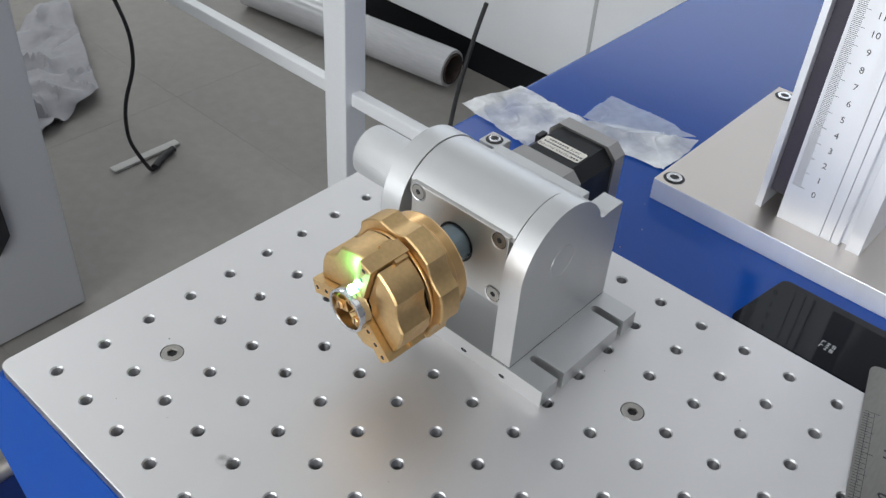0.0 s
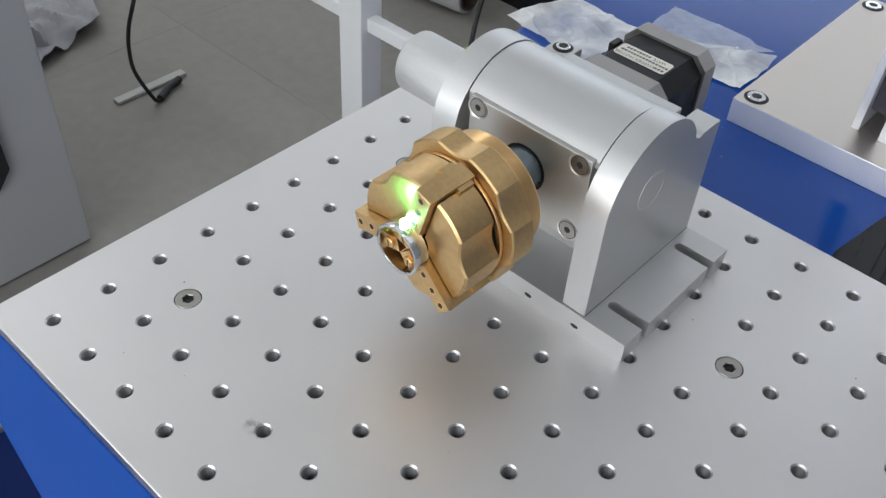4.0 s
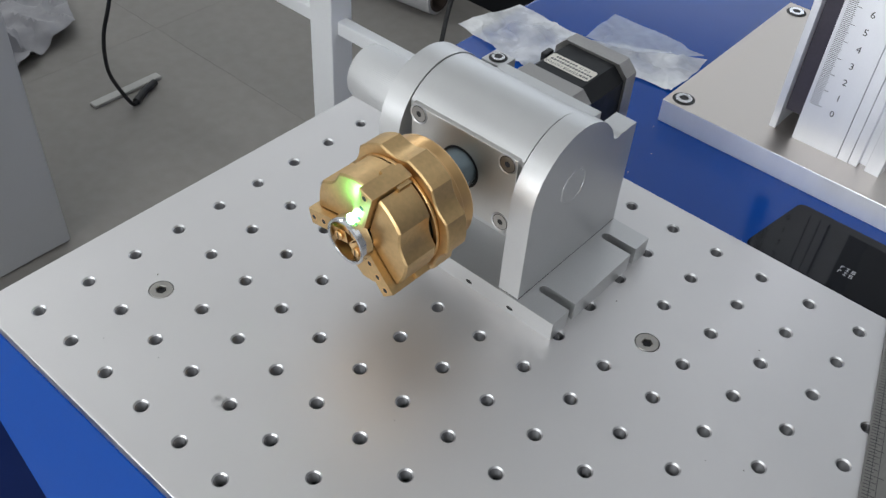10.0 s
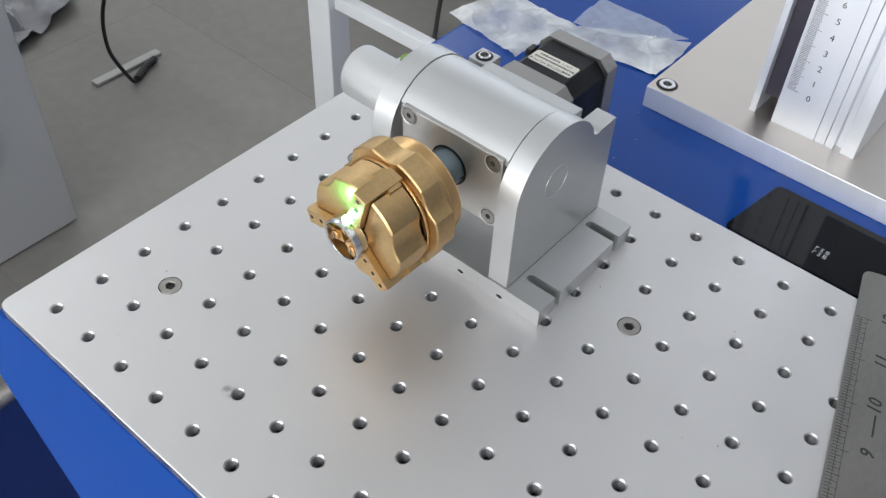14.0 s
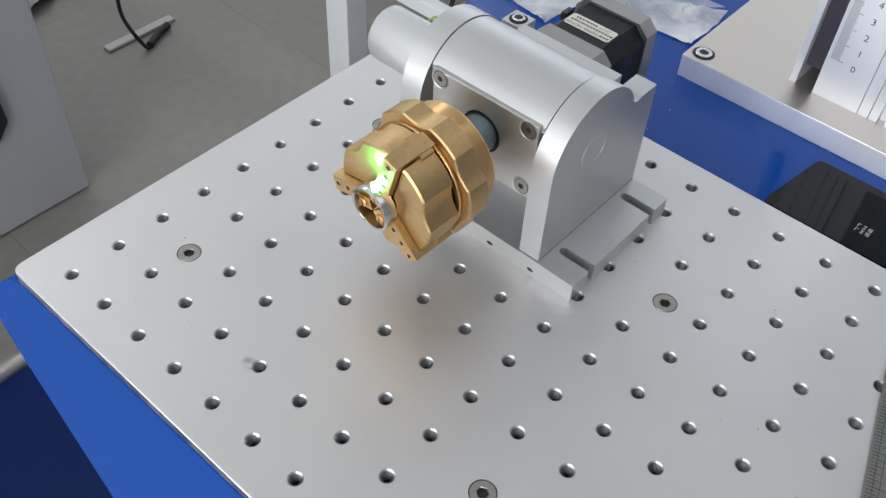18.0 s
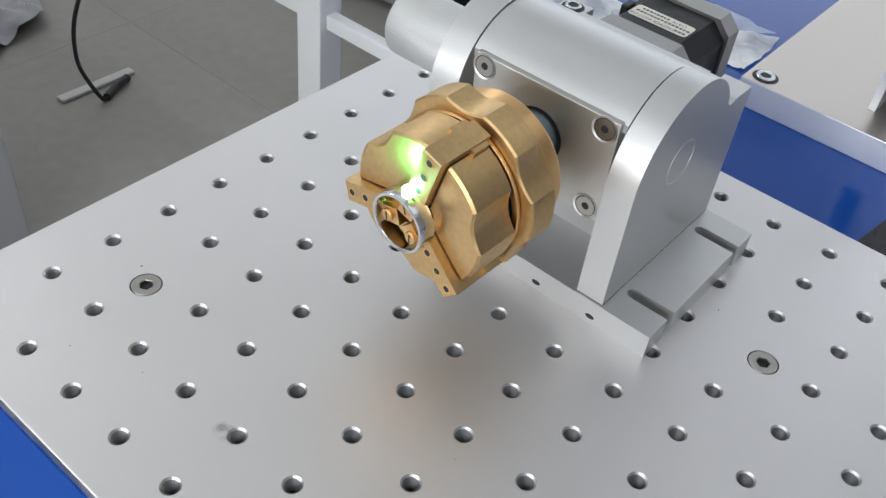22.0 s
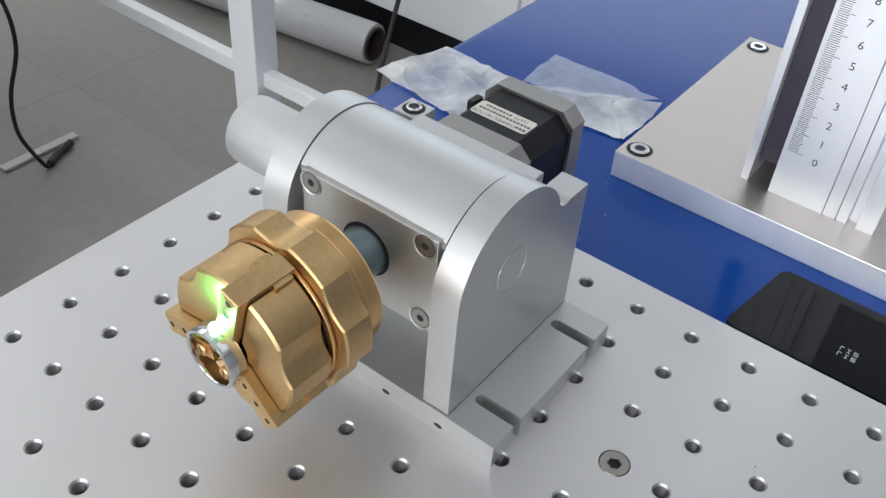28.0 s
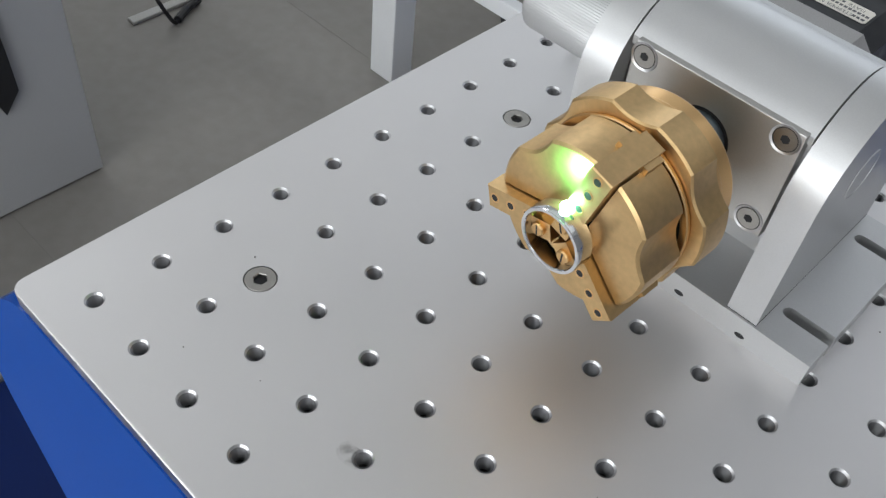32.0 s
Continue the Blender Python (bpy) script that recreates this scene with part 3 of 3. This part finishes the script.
for material, lift, note in ((GREEN_WIRE, 0.0, "thin green wire"), (YELLOW, 0.09, "green and yellow wire"), (RUBBER, -0.08, "thin black wire")):
    part("wire", tube(spline([(2.9, 8.75, 1.7 + lift), (2.2, 8.65, 2.0 + lift), (1.5, 8.55, 1.98 + lift), (1.0, 8.62, 1.80 + lift), (0.6, 8.9, 1.2 + lift), (0.5, 9.2, 0.1), (0.9, 10.4, 0.04)]), 0.03), material, rotary, note)

# spindle and chuck share one axis, a little out of true with the housing
FOOT = Vector((4.42, 6.05, 2.36))
OUT = (Vector((4.315, 3.56, 2.272)) - FOOT).normalized()
SIDE = (Vector((1, 0, 0)) - OUT * OUT.x).normalized()
RISE = OUT.cross(SIDE)
AXIS = at(*(FOOT + OUT * 6.05)) @ Matrix((SIDE, RISE, OUT)).transposed().to_4x4()  # local z runs out of the housing, the seat lies at -6.05
part("spindle_seat", lathe([(0.42, -0.03), (0.42, 0.004), (0.36, 0.004), (0.36, -0.03)], at(*FOOT, FRONT), 40), DARK, rotary, "dark ring round the spindle")
part("spindle", lathe([(0.37, -6.15), (0.37, -5.2), (0.35, -5.15)], AXIS, 48), SHAFT, rotary, "blue-grey steel spindle", smooth=True)

# ---- the three-jaw chuck ----
JAW = 74.0  # turn of the first jaw, degrees
chuck = thing("lathe_chuck", (CX, 4.5, 0.9), "gold anodised three-jaw chuck with scalloped rings", "chuck")
RADIAL = Matrix(((1, 0, 0), (0, 0, 1), (0, 1, 0))).to_4x4()  # outlines in (radius, length) planes


def lobes(n, middle, depth):
    """Hollows round a ring, each as wide as the lobe beside it; one has its middle at that angle."""
    def f(a, r, h):
        u = ((math.degrees(a) - middle) * n / 360.0 + 0.5) % 1.0
        w = abs(u - 0.5) * 2
        return r - depth * max(0.0, 1 - (w / 0.5) ** 2)
    return f


part("hub", lathe([(0.36, -5.36), (0.92, -5.36), (0.97, -5.34), (0.985, -5.31), (0.985, -5.12), (0.99, -5.11), (0.99, -4.93), (0.8, -4.92)], AXIS, 72), BRASS_BRIGHT, chuck, "finely turned gold hub", smooth=True, sharp=25)
part("scroll_ring", lathe([(0.8, -4.955), (1.175, -4.955), (1.19, -4.94), (1.19, -4.535), (1.165, -4.51), (1.0, -4.50), (0.8, -4.50)], AXIS, 240, lobes(6, 93.0, 0.105)), BRASS, chuck, smooth=True, sharp=20)
part("ring_groove", lathe([(0.90, -4.50), (0.90, -4.26), (0.7, -4.26)], AXIS, 64), GREASE, chuck, "dark oily gap")
part("collar_ring", lathe([(0.92, -4.495), (1.005, -4.495), (1.02, -4.48), (1.02, -4.45), (1.005, -4.435), (0.92, -4.435)], AXIS, 72), BRASS_BRIGHT, chuck, smooth=True, sharp=25)
part("key_hole_wall", lathe([(0.082, 0.012), (0.075, 0.02), (0.066, 0.012), (0.062, -0.01)], AXIS @ Matrix.Rotation(radians(JAW - 102), 4, "Z") @ at(1.085, 0, -4.73) @ Matrix.Rotation(math.pi / 2, 4, "Y"), 24), BRASS_BRIGHT, chuck, "rim of the key hole", smooth=True)
part("key_hole", lathe([(0.066, 0.013), (0, 0.012)], AXIS @ Matrix.Rotation(radians(JAW - 102), 4, "Z") @ at(1.085, 0, -4.73) @ Matrix.Rotation(math.pi / 2, 4, "Y"), 24), DARK, chuck, "dark key hole")

HOLLOW = radians(16.5)  # half the width of the hollow in each third of the body


def body_segment(k):
    """One third of the chuck's front body, between two jaws, with one hollow in its middle."""
    bm = bmesh.new()
    a0, a1 = radians(JAW + 120 * k), radians(JAW + 120 * (k + 1))
    mid, half = (a0 + a1) / 2, 0.168
    prof = [(0.30, -3.70), (0.82, -3.705), (1.012, -3.715), (1.048, -3.745), (1.048, -4.36), (1.03, -4.38), (0.5, -4.38)]
    rows = []
    for r, h in prof:
        g0, g1 = a0 + math.asin(min(0.95, half / r)), a1 - math.asin(min(0.95, half / r))
        c0, c1 = max(g0, mid - HOLLOW), min(g1, mid + HOLLOW)
        angles = [g0 + (c0 - g0) * s / 16 for s in range(16)] + [c0 + (c1 - c0) * s / 20 for s in range(20)] + [c1 + (g1 - c1) * s / 16 for s in range(17)]
        row = []
        for a in angles:
            q = r - 0.12 * max(0.0, 1 - ((a - mid) / HOLLOW) ** 2) if r > 0.6 else r
            row.append(bm.verts.new(AXIS @ Vector((q * math.cos(a), q * math.sin(a), h))))
        rows.append(row)
    for p, q in zip(rows, rows[1:]):
        for s in range(len(p) - 1):
            bm.faces.new((p[s], p[s + 1], q[s + 1], q[s]))
    for side in (0, -1):
        bm.faces.new([row[side] for row in rows])
    return bm


for k in range(3):
    part("body_segment", body_segment(k), BRASS, chuck, smooth=True, sharp=20)
part("body_core", lathe([(0, -4.0), (0.62, -4.0), (0.62, -4.38)], AXIS, 32), GREASE, chuck, "dark inside of the chuck")


def jaw(k):
    m = AXIS @ Matrix.Rotation(radians(JAW + 120 * k), 4, "Z")
    h = 0.148
    side = [(0.30, -3.56), (1.125, -3.56), (1.14, -3.575), (1.14, -4.42), (0.30, -4.36)]
    j = part("jaw", prism(side, m @ RADIAL, -h, h, 0.014, 2), BRASS, chuck)
    wings = prism([(0.45, -4.07), (1.115, -4.07), (1.115, -4.34), (0.45, -4.34)], m @ RADIAL, -h - 0.075, h + 0.075, 0.012, 1)
    part("jaw_guide", wings, BRASS, j)
    for r in (0.515, 0.775, 1.03):
        place = m @ at(r, 0, -3.56)
        part("jaw_hole_rim", lathe([(0.068, -0.002), (0.066, 0.004), (0.050, 0.005), (0.046, 0.001)], place, 20), BRASS_BRIGHT, j, "bright rim of a hole")
        part("jaw_hole", lathe([(0.047, 0.002), (0, 0.0015)], place, 18), DARK, j, "small dark threaded hole")
    return j


for k in range(3):
    jaw(k)

spark = bmesh.new()
bmesh.ops.create_icosphere(spark, subdivisions=2, radius=0.072, matrix=at(*SPARK))
part("laser_spark", spark, SPARK_GLOW, chuck, "glowing white-green laser spot")

# the steel ring held in the jaws
workpiece = thing("steel_ring", (CX, 3.3, CZ - 0.45), "polished steel ring clamped in the chuck", "ring")
part("ring_band", lathe([(0.365, -3.60), (0.412, -3.60), (0.42, -3.58), (0.42, -3.375), (0.412, -3.36), (0.374, -3.36), (0.365, -3.375), (0.365, -3.60)], AXIS, 64), STEEL, workpiece, smooth=True, sharp=30)
for k in range(3):
    m = AXIS @ Matrix.Rotation(radians(JAW + 120 * k), 4, "Z")
    part("jaw_tip", prism([(0.08, -0.12), (0.36, -0.12), (0.36, 0.12), (0.08, 0.12)], m, -3.71, -3.47, 0.012, 1), BRASS_BRIGHT, chuck)
    screw = part("tip_screw", lathe([(0.088, -3.47), (0.088, -3.435), (0.074, -3.42), (0, -3.42)], m @ at(0.24, 0, 0), 24), BRASS_BRIGHT, chuck, "round brass screw head", smooth=True, sharp=40)
    part("screw_slot", prism([(-0.07, -0.011), (0.07, -0.011), (0.07, 0.011), (-0.07, 0.011)], m @ at(0.24, 0, 0) @ Matrix.Rotation(radians(35 + 50 * k), 4, "Z"), -3.4215, -3.418), DARK, screw, "dark slot")

# ---- column with its base plate and graduated scale ----
BPZ = 0.2
column = thing("lifting_column", (8, 16, TABLE_Z), "silver aluminium lifting column with a graduated scale on a flat base plate", "column")
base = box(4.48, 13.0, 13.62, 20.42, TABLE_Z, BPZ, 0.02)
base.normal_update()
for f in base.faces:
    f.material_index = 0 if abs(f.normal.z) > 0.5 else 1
part("base_plate", base, [ALU_BASE, ALU_BRIGHT], column, "grey bead-blasted base plate, side faces coloured lighter as if lit")


def socket_bolt(x, y, z):
    part("bolt_recess", lathe([(0.27, -0.002), (0.27, 0.003), (0.0, 0.003)], at(x, y, z), 32), DARK, column, "dark counterbore")
    bm = lathe([(0.2, 0.0), (0.2, 0.03), (0.185, 0.045), (0.115, 0.045), (0.105, 0.03), (0.1, 0.004)], at(x, y, z + 0.002), 32)
    part("bolt_head", bm, STEEL, column, "shiny socket bolt head", smooth=True, sharp=40)
    part("bolt_socket", lathe([(0.108, 0.034), (0, 0.034)], at(x, y, z + 0.002), 6), DARK, column)


for bx, by in ((4.84, 13.99), (4.86, 20.0), (10.72, 13.99), (10.72, 20.0)):
    socket_bolt(bx, by, BPZ)
TOP = 26.0
part("left_fin", box(6.80, 6.96, 14.50, 16.0, BPZ, TOP, 0.01), ALU_BRIGHT, column)
part("right_fin", box(9.12, 9.45, 14.45, 16.0, BPZ, TOP, 0.01), ALU_BRIGHT, column)
part("rear_profile", box(6.80, 9.45, 16.0, 18.2, BPZ, TOP, 0.02), ALU_BRIGHT, column)
part("inner_rib", box(8.945, 9.118, 14.66, 15.99, BPZ, TOP), ALU_BRIGHT, column)
part("dark_channel", box(6.968, 7.395, 14.72, 15.99, 0.65, TOP, 0.01), CHANNEL, column, "dark inside of the profile")
part("scale_bar", box(7.40, 8.48, 14.45, 15.0, BPZ, TOP, 0.008), ALU_BRIGHT, column)
part("scale_rib", box(8.49, 8.735, 14.46, 15.0, BPZ, TOP, 0.01), ALU_BRIGHT, column)
part("scale_rib", box(8.747, 8.94, 14.46, 15.0, BPZ, TOP, 0.01), ALU_BRIGHT, column)
S0, CM = 1.22, 0.4
ticks = bmesh.new()
for k in range(0, 251):
    wdt = 0.30 if k % 10 == 0 else 0.23 if k % 5 == 0 else 0.20
    z = S0 + k * CM / 10
    add_box(ticks, 7.485, 7.48 + wdt, 14.4455, 14.4495, z - 0.0045, z + 0.0045)
part("graduation", ticks, INK, column, "black millimetre marks")
for k in range(0, 25):
    letters(str(k), 0.215, at(8.03, 14.446, S0 + k * CM - 0.06, FRONT), INK, column, "scale_number")

# black panel let into the table, its use unknown
panel = thing("glossy_black_panel", (10.5, 12.1, TABLE_Z), "flat black glossy panel of unknown use on the blue table", "display")


def rounded(pts, r, seg=5):
    out = []
    n = len(pts)
    for k in range(n):
        p, a, b = Vector(pts[k]), Vector(pts[k - 1]), Vector(pts[(k + 1) % n])
        u, v = (a - p).normalized() * r, (b - p).normalized() * r
        for s in range(seg + 1):
            t = s / seg
            out.append(tuple((p + u) * (1 - t) ** 2 + 2 * p * t * (1 - t) + (p + v) * t * t))
    return out


part("panel_face", prism(rounded([(8.15, 11.1), (13.6, 11.1), (13.6, 13.15), (8.45, 13.15)], 0.18), Matrix.Identity(4), TABLE_Z, TABLE_Z + 0.06, 0.01, 1), BLACK_GLOSS, panel)
for row_y in (11.64, 11.79):
    for k, strokes in enumerate((((0, 0, 0.02, 0.12), (0, 0.10, 0.08, 0.12)), ((0.03, 0, 0.05, 0.12), (0, 0, 0.08, 0.02), (0, 0.10, 0.08, 0.12)), ((0, 0, 0.09, 0.02), (0.07, 0, 0.09, 0.07), (0, 0.05, 0.09, 0.07), (0, 0.05, 0.02, 0.12), (0, 0.10, 0.09, 0.12)))):
        glyph = bmesh.new()
        gx = 9.95 + 0.115 * k
        for n, (a0, b0, a1, b1) in enumerate(strokes):
            add_box(glyph, gx + 0.85 * a0, gx + 0.85 * a1, row_y + 0.85 * b0, row_y + 0.85 * b1, TABLE_Z + 0.061, TABLE_Z + 0.064 + 0.0004 * n)
        part("print_bar", glyph, GREY_INK, panel)

# steel ruler lying over the plate
ruler = thing("steel_ruler", (12.6, 8.4, 0), "worn stainless steel ruler with black inch marks lying on the plate", "ruler")
RA = math.atan2(12.613 - 11.152, 11.391 - 6.2)
RM = at(12.02, 10.35, 0.012) @ Matrix.Rotation(RA, 4, "Z")  # local y runs up the ruler, the 12 mark lies at 0
RW = 0.64
part("blade", prism(rounded([(-RW, -13.2), (RW, -13.2), (RW, 1.36), (-RW, 1.36)], 0.2), RM, 0.0, 0.04, 0.006, 1), RULER, ruler)
part("hanging_hole", lathe([(0.125, 0.0412), (0, 0.0414)], RM @ at(0.0, 1.0, 0), 24), DARK, ruler, "dark hanging hole")
IN = 1.085
ticks = bmesh.new()
for k in range(0, 12 * 16 + 1):
    y = -k * IN / 16
    for side in (-1, 1):
        wdt = 0.30 if k % 16 == 0 else 0.24 if k % 8 == 0 else 0.19 if k % 2 == 0 else 0.13
        xa, xb = (-RW + 0.03, -RW + 0.03 + wdt) if side < 0 else (RW - 0.03 - wdt, RW - 0.03)
        add_box(ticks, min(xa, xb), max(xa, xb), y - 0.005, y + 0.005, 0.0405, 0.0425)
for lx in (-RW + 0.12, -RW + 0.23, RW - 0.16):
    add_box(ticks, lx, lx + 0.008, -12 * IN, 0, 0.0405, 0.0428)
for v in ticks.verts:
    v.co = RM @ v.co
part("graduation", ticks, INK, ruler, "black inch marks")
for k in range(1, 13):
    letters(str(k), 0.34, RM @ at(-0.01, -(12 - k) * IN + 0.11, 0.0425) @ Matrix.Rotation(math.pi / 2, 4, "Z"), INK, ruler, "ruler_number", slant=0.2, bold=0.006)
bars = bmesh.new()
add_box(bars, 0.0, 0.035, -2.75, -2.25, 0.0405, 0.0425)
for v in bars.verts:
    v.co = RM @ v.co
part("print_bar", bars, INK, ruler)

# ---- plastic bag on the table ----
bag = thing("plastic_bag", (1.5, 15, TABLE_Z), "crumpled translucent white plastic bag lying on the blue table", "plastic bag")


def crumpled(corners, n, amp, seed, lift=0.02, freq=0.8):
    """A sheet between four corners with ridged folds and an uneven edge."""
    bm = bmesh.new()
    a, b, c, d = [Vector(q) for q in corners]
    grid = []
    for i in range(n + 1):
        row = []
        for j in range(n + 1):
            u, v = i / n, j / n
            p = a * (1 - u) * (1 - v) + b * u * (1 - v) + c * u * v + d * (1 - u) * v
            q = Vector((p.x * freq + seed, p.y * freq, seed * 2.0))
            q += 0.35 * Vector((noise.noise(q * 1.7), noise.noise(q * 1.7 + Vector((9, 2, 4))), 0))
            fold = abs(noise.noise(q * 0.9)) * 0.9 + max(0.0, 1 - abs(noise.noise(q * 1.3 + Vector((4, 7, 1)))) * 9) * 0.22 + abs(noise.noise(q * 4.0)) * 0.12
            edge = 0.09 * noise.noise(Vector((p.x * 0.8 + seed, p.y * 0.8, 7))) + 0.03 * noise.noise(Vector((p.x * 3 + seed, p.y * 3, 3)))
            row.append(bm.verts.new((p.x + edge, p.y + edge, max(0.0, fold) * amp + lift + TABLE_Z + p.z)))
        grid.append(row)
    for i in range(n):
        for j in range(n):
            bm.faces.new((grid[i][j], grid[i + 1][j], grid[i + 1][j + 1], grid[i][j + 1]))
    return bm


part("bag_body", crumpled([(-1.75, 13.48, 0), (0.92, 13.0, 0), (1.2, 15.4, 0), (-1.25, 15.45, 0)], 72, 0.16, 1.3, freq=0.9), BAG, bag, smooth=True)
part("bag_fold", crumpled([(0.9, 14.5, 0), (4.1, 14.9, 0), (4.0, 16.85, 0), (1.3, 15.45, 0)], 72, 0.16, 4.1, freq=0.9), BAG, bag, smooth=True)
part("bag_flap", crumpled([(1.1, 15.35, 0.06), (2.6, 15.7, 0.08), (3.95, 16.92, 0.06), (0.94, 17.04, 0.04)], 36, 0.10, 8.1), CLEAR, bag, "clear plastic flap", smooth=True)

# ---- things on the floor and behind ----
cabinet = thing("grey_cabinet", (-40, 0, FLOOR_Z), "pale grey steel cabinet standing on small feet", "cabinet")
part("cabinet_body", box(-56, -30.3, -30, 13.2, FLOOR_Z + 0.14, 12, 0.08), CABINET, cabinet)
for fx, fy in ((-31.2, 7.5), (-31.2, -20), (-54, 7.5), (-54, -20)):
    part("foot", lathe([(0.45, 0), (0.45, 0.1), (0.25, 0.2)], at(fx, fy, FLOOR_Z), 16), RUBBER, cabinet)
strap = thing("black_strap", (-30, 9.4, -21), "black folded strap hanging on the grey cabinet", "strap")
part("strap_band", prism([(8.6, -12.0), (9.6, -12.2), (9.9, -17.6), (9.95, -19.9), (9.05, -21.0), (8.3, -18.8), (8.7, -16.0)], X_AXIS, -30.3, -30.05, 0.03, 1), RUBBER, strap)

bench = thing("white_bench_frame", (-27, 32, FLOOR_Z), "white painted square-tube bench frame", "bench frame")
part("post", box(-27.8, -25.8, 31.0, 32.8, FLOOR_Z, 22, 0.08), WHITE, bench)
part("lower_rail", box(-60, -27.8, 31.5, 32.3, -18.45, -17.5, 0.08), WHITE, bench)
part("lower_rail", box(-25.8, -4, 31.5, 32.3, -18.45, -17.5, 0.08), WHITE, bench)

roll = thing("film_roll", (-45, 49, FLOOR_Z), "roll of clear wrapping film on a card core", "film roll")
rm = at(-33.2, 50.2, FLOOR_Z + 1.7) @ Matrix.Rotation(radians(187), 4, "Z") @ X_AXIS
part("film", lathe([(1.35, 0.0), (1.65, 0.02), (1.7, 0.2), (1.7, 24.0), (1.35, 24.0)], rm, 40, lambda a, r, h: r + 0.03 * noise.noise(Vector((a * 2, h, 3)))), FILM, roll, smooth=True)
part("card_core", lathe([(1.38, 0.2), (1.38, -0.15), (1.2, -0.15), (1.2, 4.0), (0, 4.0)], rm, 32), CARD, roll, "brown card core")

chest = thing("white_machine_cabinet", (-20, 62, FLOOR_Z), "white steel machine cabinet on a black plinth", "cabinet")
part("plinth", box(-49, 16, 53.8, 80, FLOOR_Z, -24.2), BLACK, chest, "black plinth")
part("body", box(-49.5, 16.5, 53.5, 80, -24.2, 8, 0.15), WHITE, chest)
part("door_seam", box(-22.2, -21.9, 53.44, 53.52, -23.5, 7.5), CABINET, chest)

cable = thing("hanging_cable", (-24, 38, FLOOR_Z), "thin black cable hanging down behind the table", "cable")
part("cord", tube(spline([(-29.6, 49.6, -18.0), (-29.8, 48.9, -20.2), (-29.8, 47.9, -22.8), (-29.2, 46.3, -25.0), (-28.0, 44.3, -26.7), (-26.9, 42.9, -27.0), (-22.0, 38.0, -27.0)]), 0.19), RUBBER, cable)

lead = thing("power_lead", (-41, 25, FLOOR_Z), "black power lead with a plug lying on the floor", "power lead")
part("cord", tube(spline([(-39.5, 13.3, -3.0), (-39.5, 17.5, -5.0), (-39.5, 22.0, -10.0), (-39.5, 23.9, -14.6), (-39.5, 24.15, -18.0), (-39.5, 23.1, -20.8), (-39.5, 22.8, -22.6), (-39.5, 22.95, -24.3), (-39.5, 24.0, -26.85), (-39.5, 24.5, -26.95)]), 0.14), RUBBER, lead)
part("plug", tube([(-39.5, 24.4, FLOOR_Z + 0.28), (-40.2, 25.6, FLOOR_Z + 0.3), (-40.6, 26.8, FLOOR_Z + 0.3)], 0.27, 10), RUBBER, lead)
strip = thing("foam_strip", (-41.3, 25, FLOOR_Z), "pale strip of packing foam on the floor", "foam strip")
part("foam", box(-41.75, -41.0, 22.0, 27.7, FLOOR_Z, FLOOR_Z + 0.25, 0.08), FOAM, strip)
wrap = thing("plastic_wrapping", (-56, 26, FLOOR_Z), "heap of pale plastic wrapping on the floor", "wrapping")
wb = crumpled([(-60, 12, 0), (-47, 16, 0), (-51, 27, 0), (-68, 34, 0)], 40, 3.0, 2.2, freq=0.16)
for v in wb.verts:
    v.co.z += FLOOR_Z - TABLE_Z
part("sheet", wb, WRAP, wrap, smooth=True)
wb = crumpled([(-58, 13.6, 0.3), (-47.5, 15.5, 0.3), (-49.5, 22, 0.3), (-60, 24, 0.3)], 30, 3.4, 5.7, freq=0.2)
for v in wb.verts:
    v.co.z += FLOOR_Z - TABLE_Z
part("fold", wb, WRAP, wrap, smooth=True)

# floor tiles
TILE = 24.0
tile_mesh = None
for i in range(-6, 7):
    for j in range(-6, 7):
        if tile_mesh is None:
            t = part("tile", box(0.02, TILE - 0.02, 0.02, TILE - 0.02, -0.1, 0.0), FLOOR, floor)
            tile_mesh = t.data
        else:
            t = new("tile", tile_mesh)
            t.parent = floor
        t.location = Vector((-30.2 + i * TILE + 7.0, 7.7 + j * TILE, FLOOR_Z)) * U

# grime on the plate and crumbs on the table
smear = bmesh.new()
rng = random.Random(4)
for cx, cy, r in ((3.88, 0.93, 0.18), (3.86, 0.94, 0.13), (3.88, 0.93, 0.09), (3.76, 0.96, 0.09)):
    level = 0.003 + 0.0015 * len(smear.faces)
    smear.faces.new([smear.verts.new((cx + r * (1 + 0.15 * math.sin(3 * a + cx * 9)) * math.cos(a), cy + 0.8 * r * (1 + 0.12 * math.sin(2 * a + r * 40)) * math.sin(a), level)) for a in [2 * math.pi * k / 32 for k in range(32)]])
part("smudge", smear, SMUDGE, plate_thing, "faint grey smudge")
crumbs = bmesh.new()
for k in range(16):
    x, y = rng.uniform(-0.6, 12), rng.uniform(-0.3, 10.3)
    if x < 7.2 and 3.0 < y or abs(x - round(x)) < 0.2 and abs(y - round(y)) < 0.2:
        continue
    bmesh.ops.create_icosphere(crumbs, subdivisions=1, radius=rng.uniform(0.006, 0.014), matrix=at(x, y, 0.005))
dirt = part("crumbs", crumbs, GROUT, None)
tagged(dirt, "scattered tiny grey crumbs lying on the plate", "crumbs", kind="stuff")
flecks = bmesh.new()
for k in range(9):
    x, y = rng.uniform(2, 9.5), rng.uniform(10.9, 13.3)
    bmesh.ops.create_icosphere(flecks, subdivisions=1, radius=rng.uniform(0.008, 0.018), matrix=at(x, y, TABLE_Z + 0.008))
dirt = part("flecks", flecks, FOAM, None)
tagged(dirt, "tiny pale dust flecks on the blue table", "dust", kind="stuff")
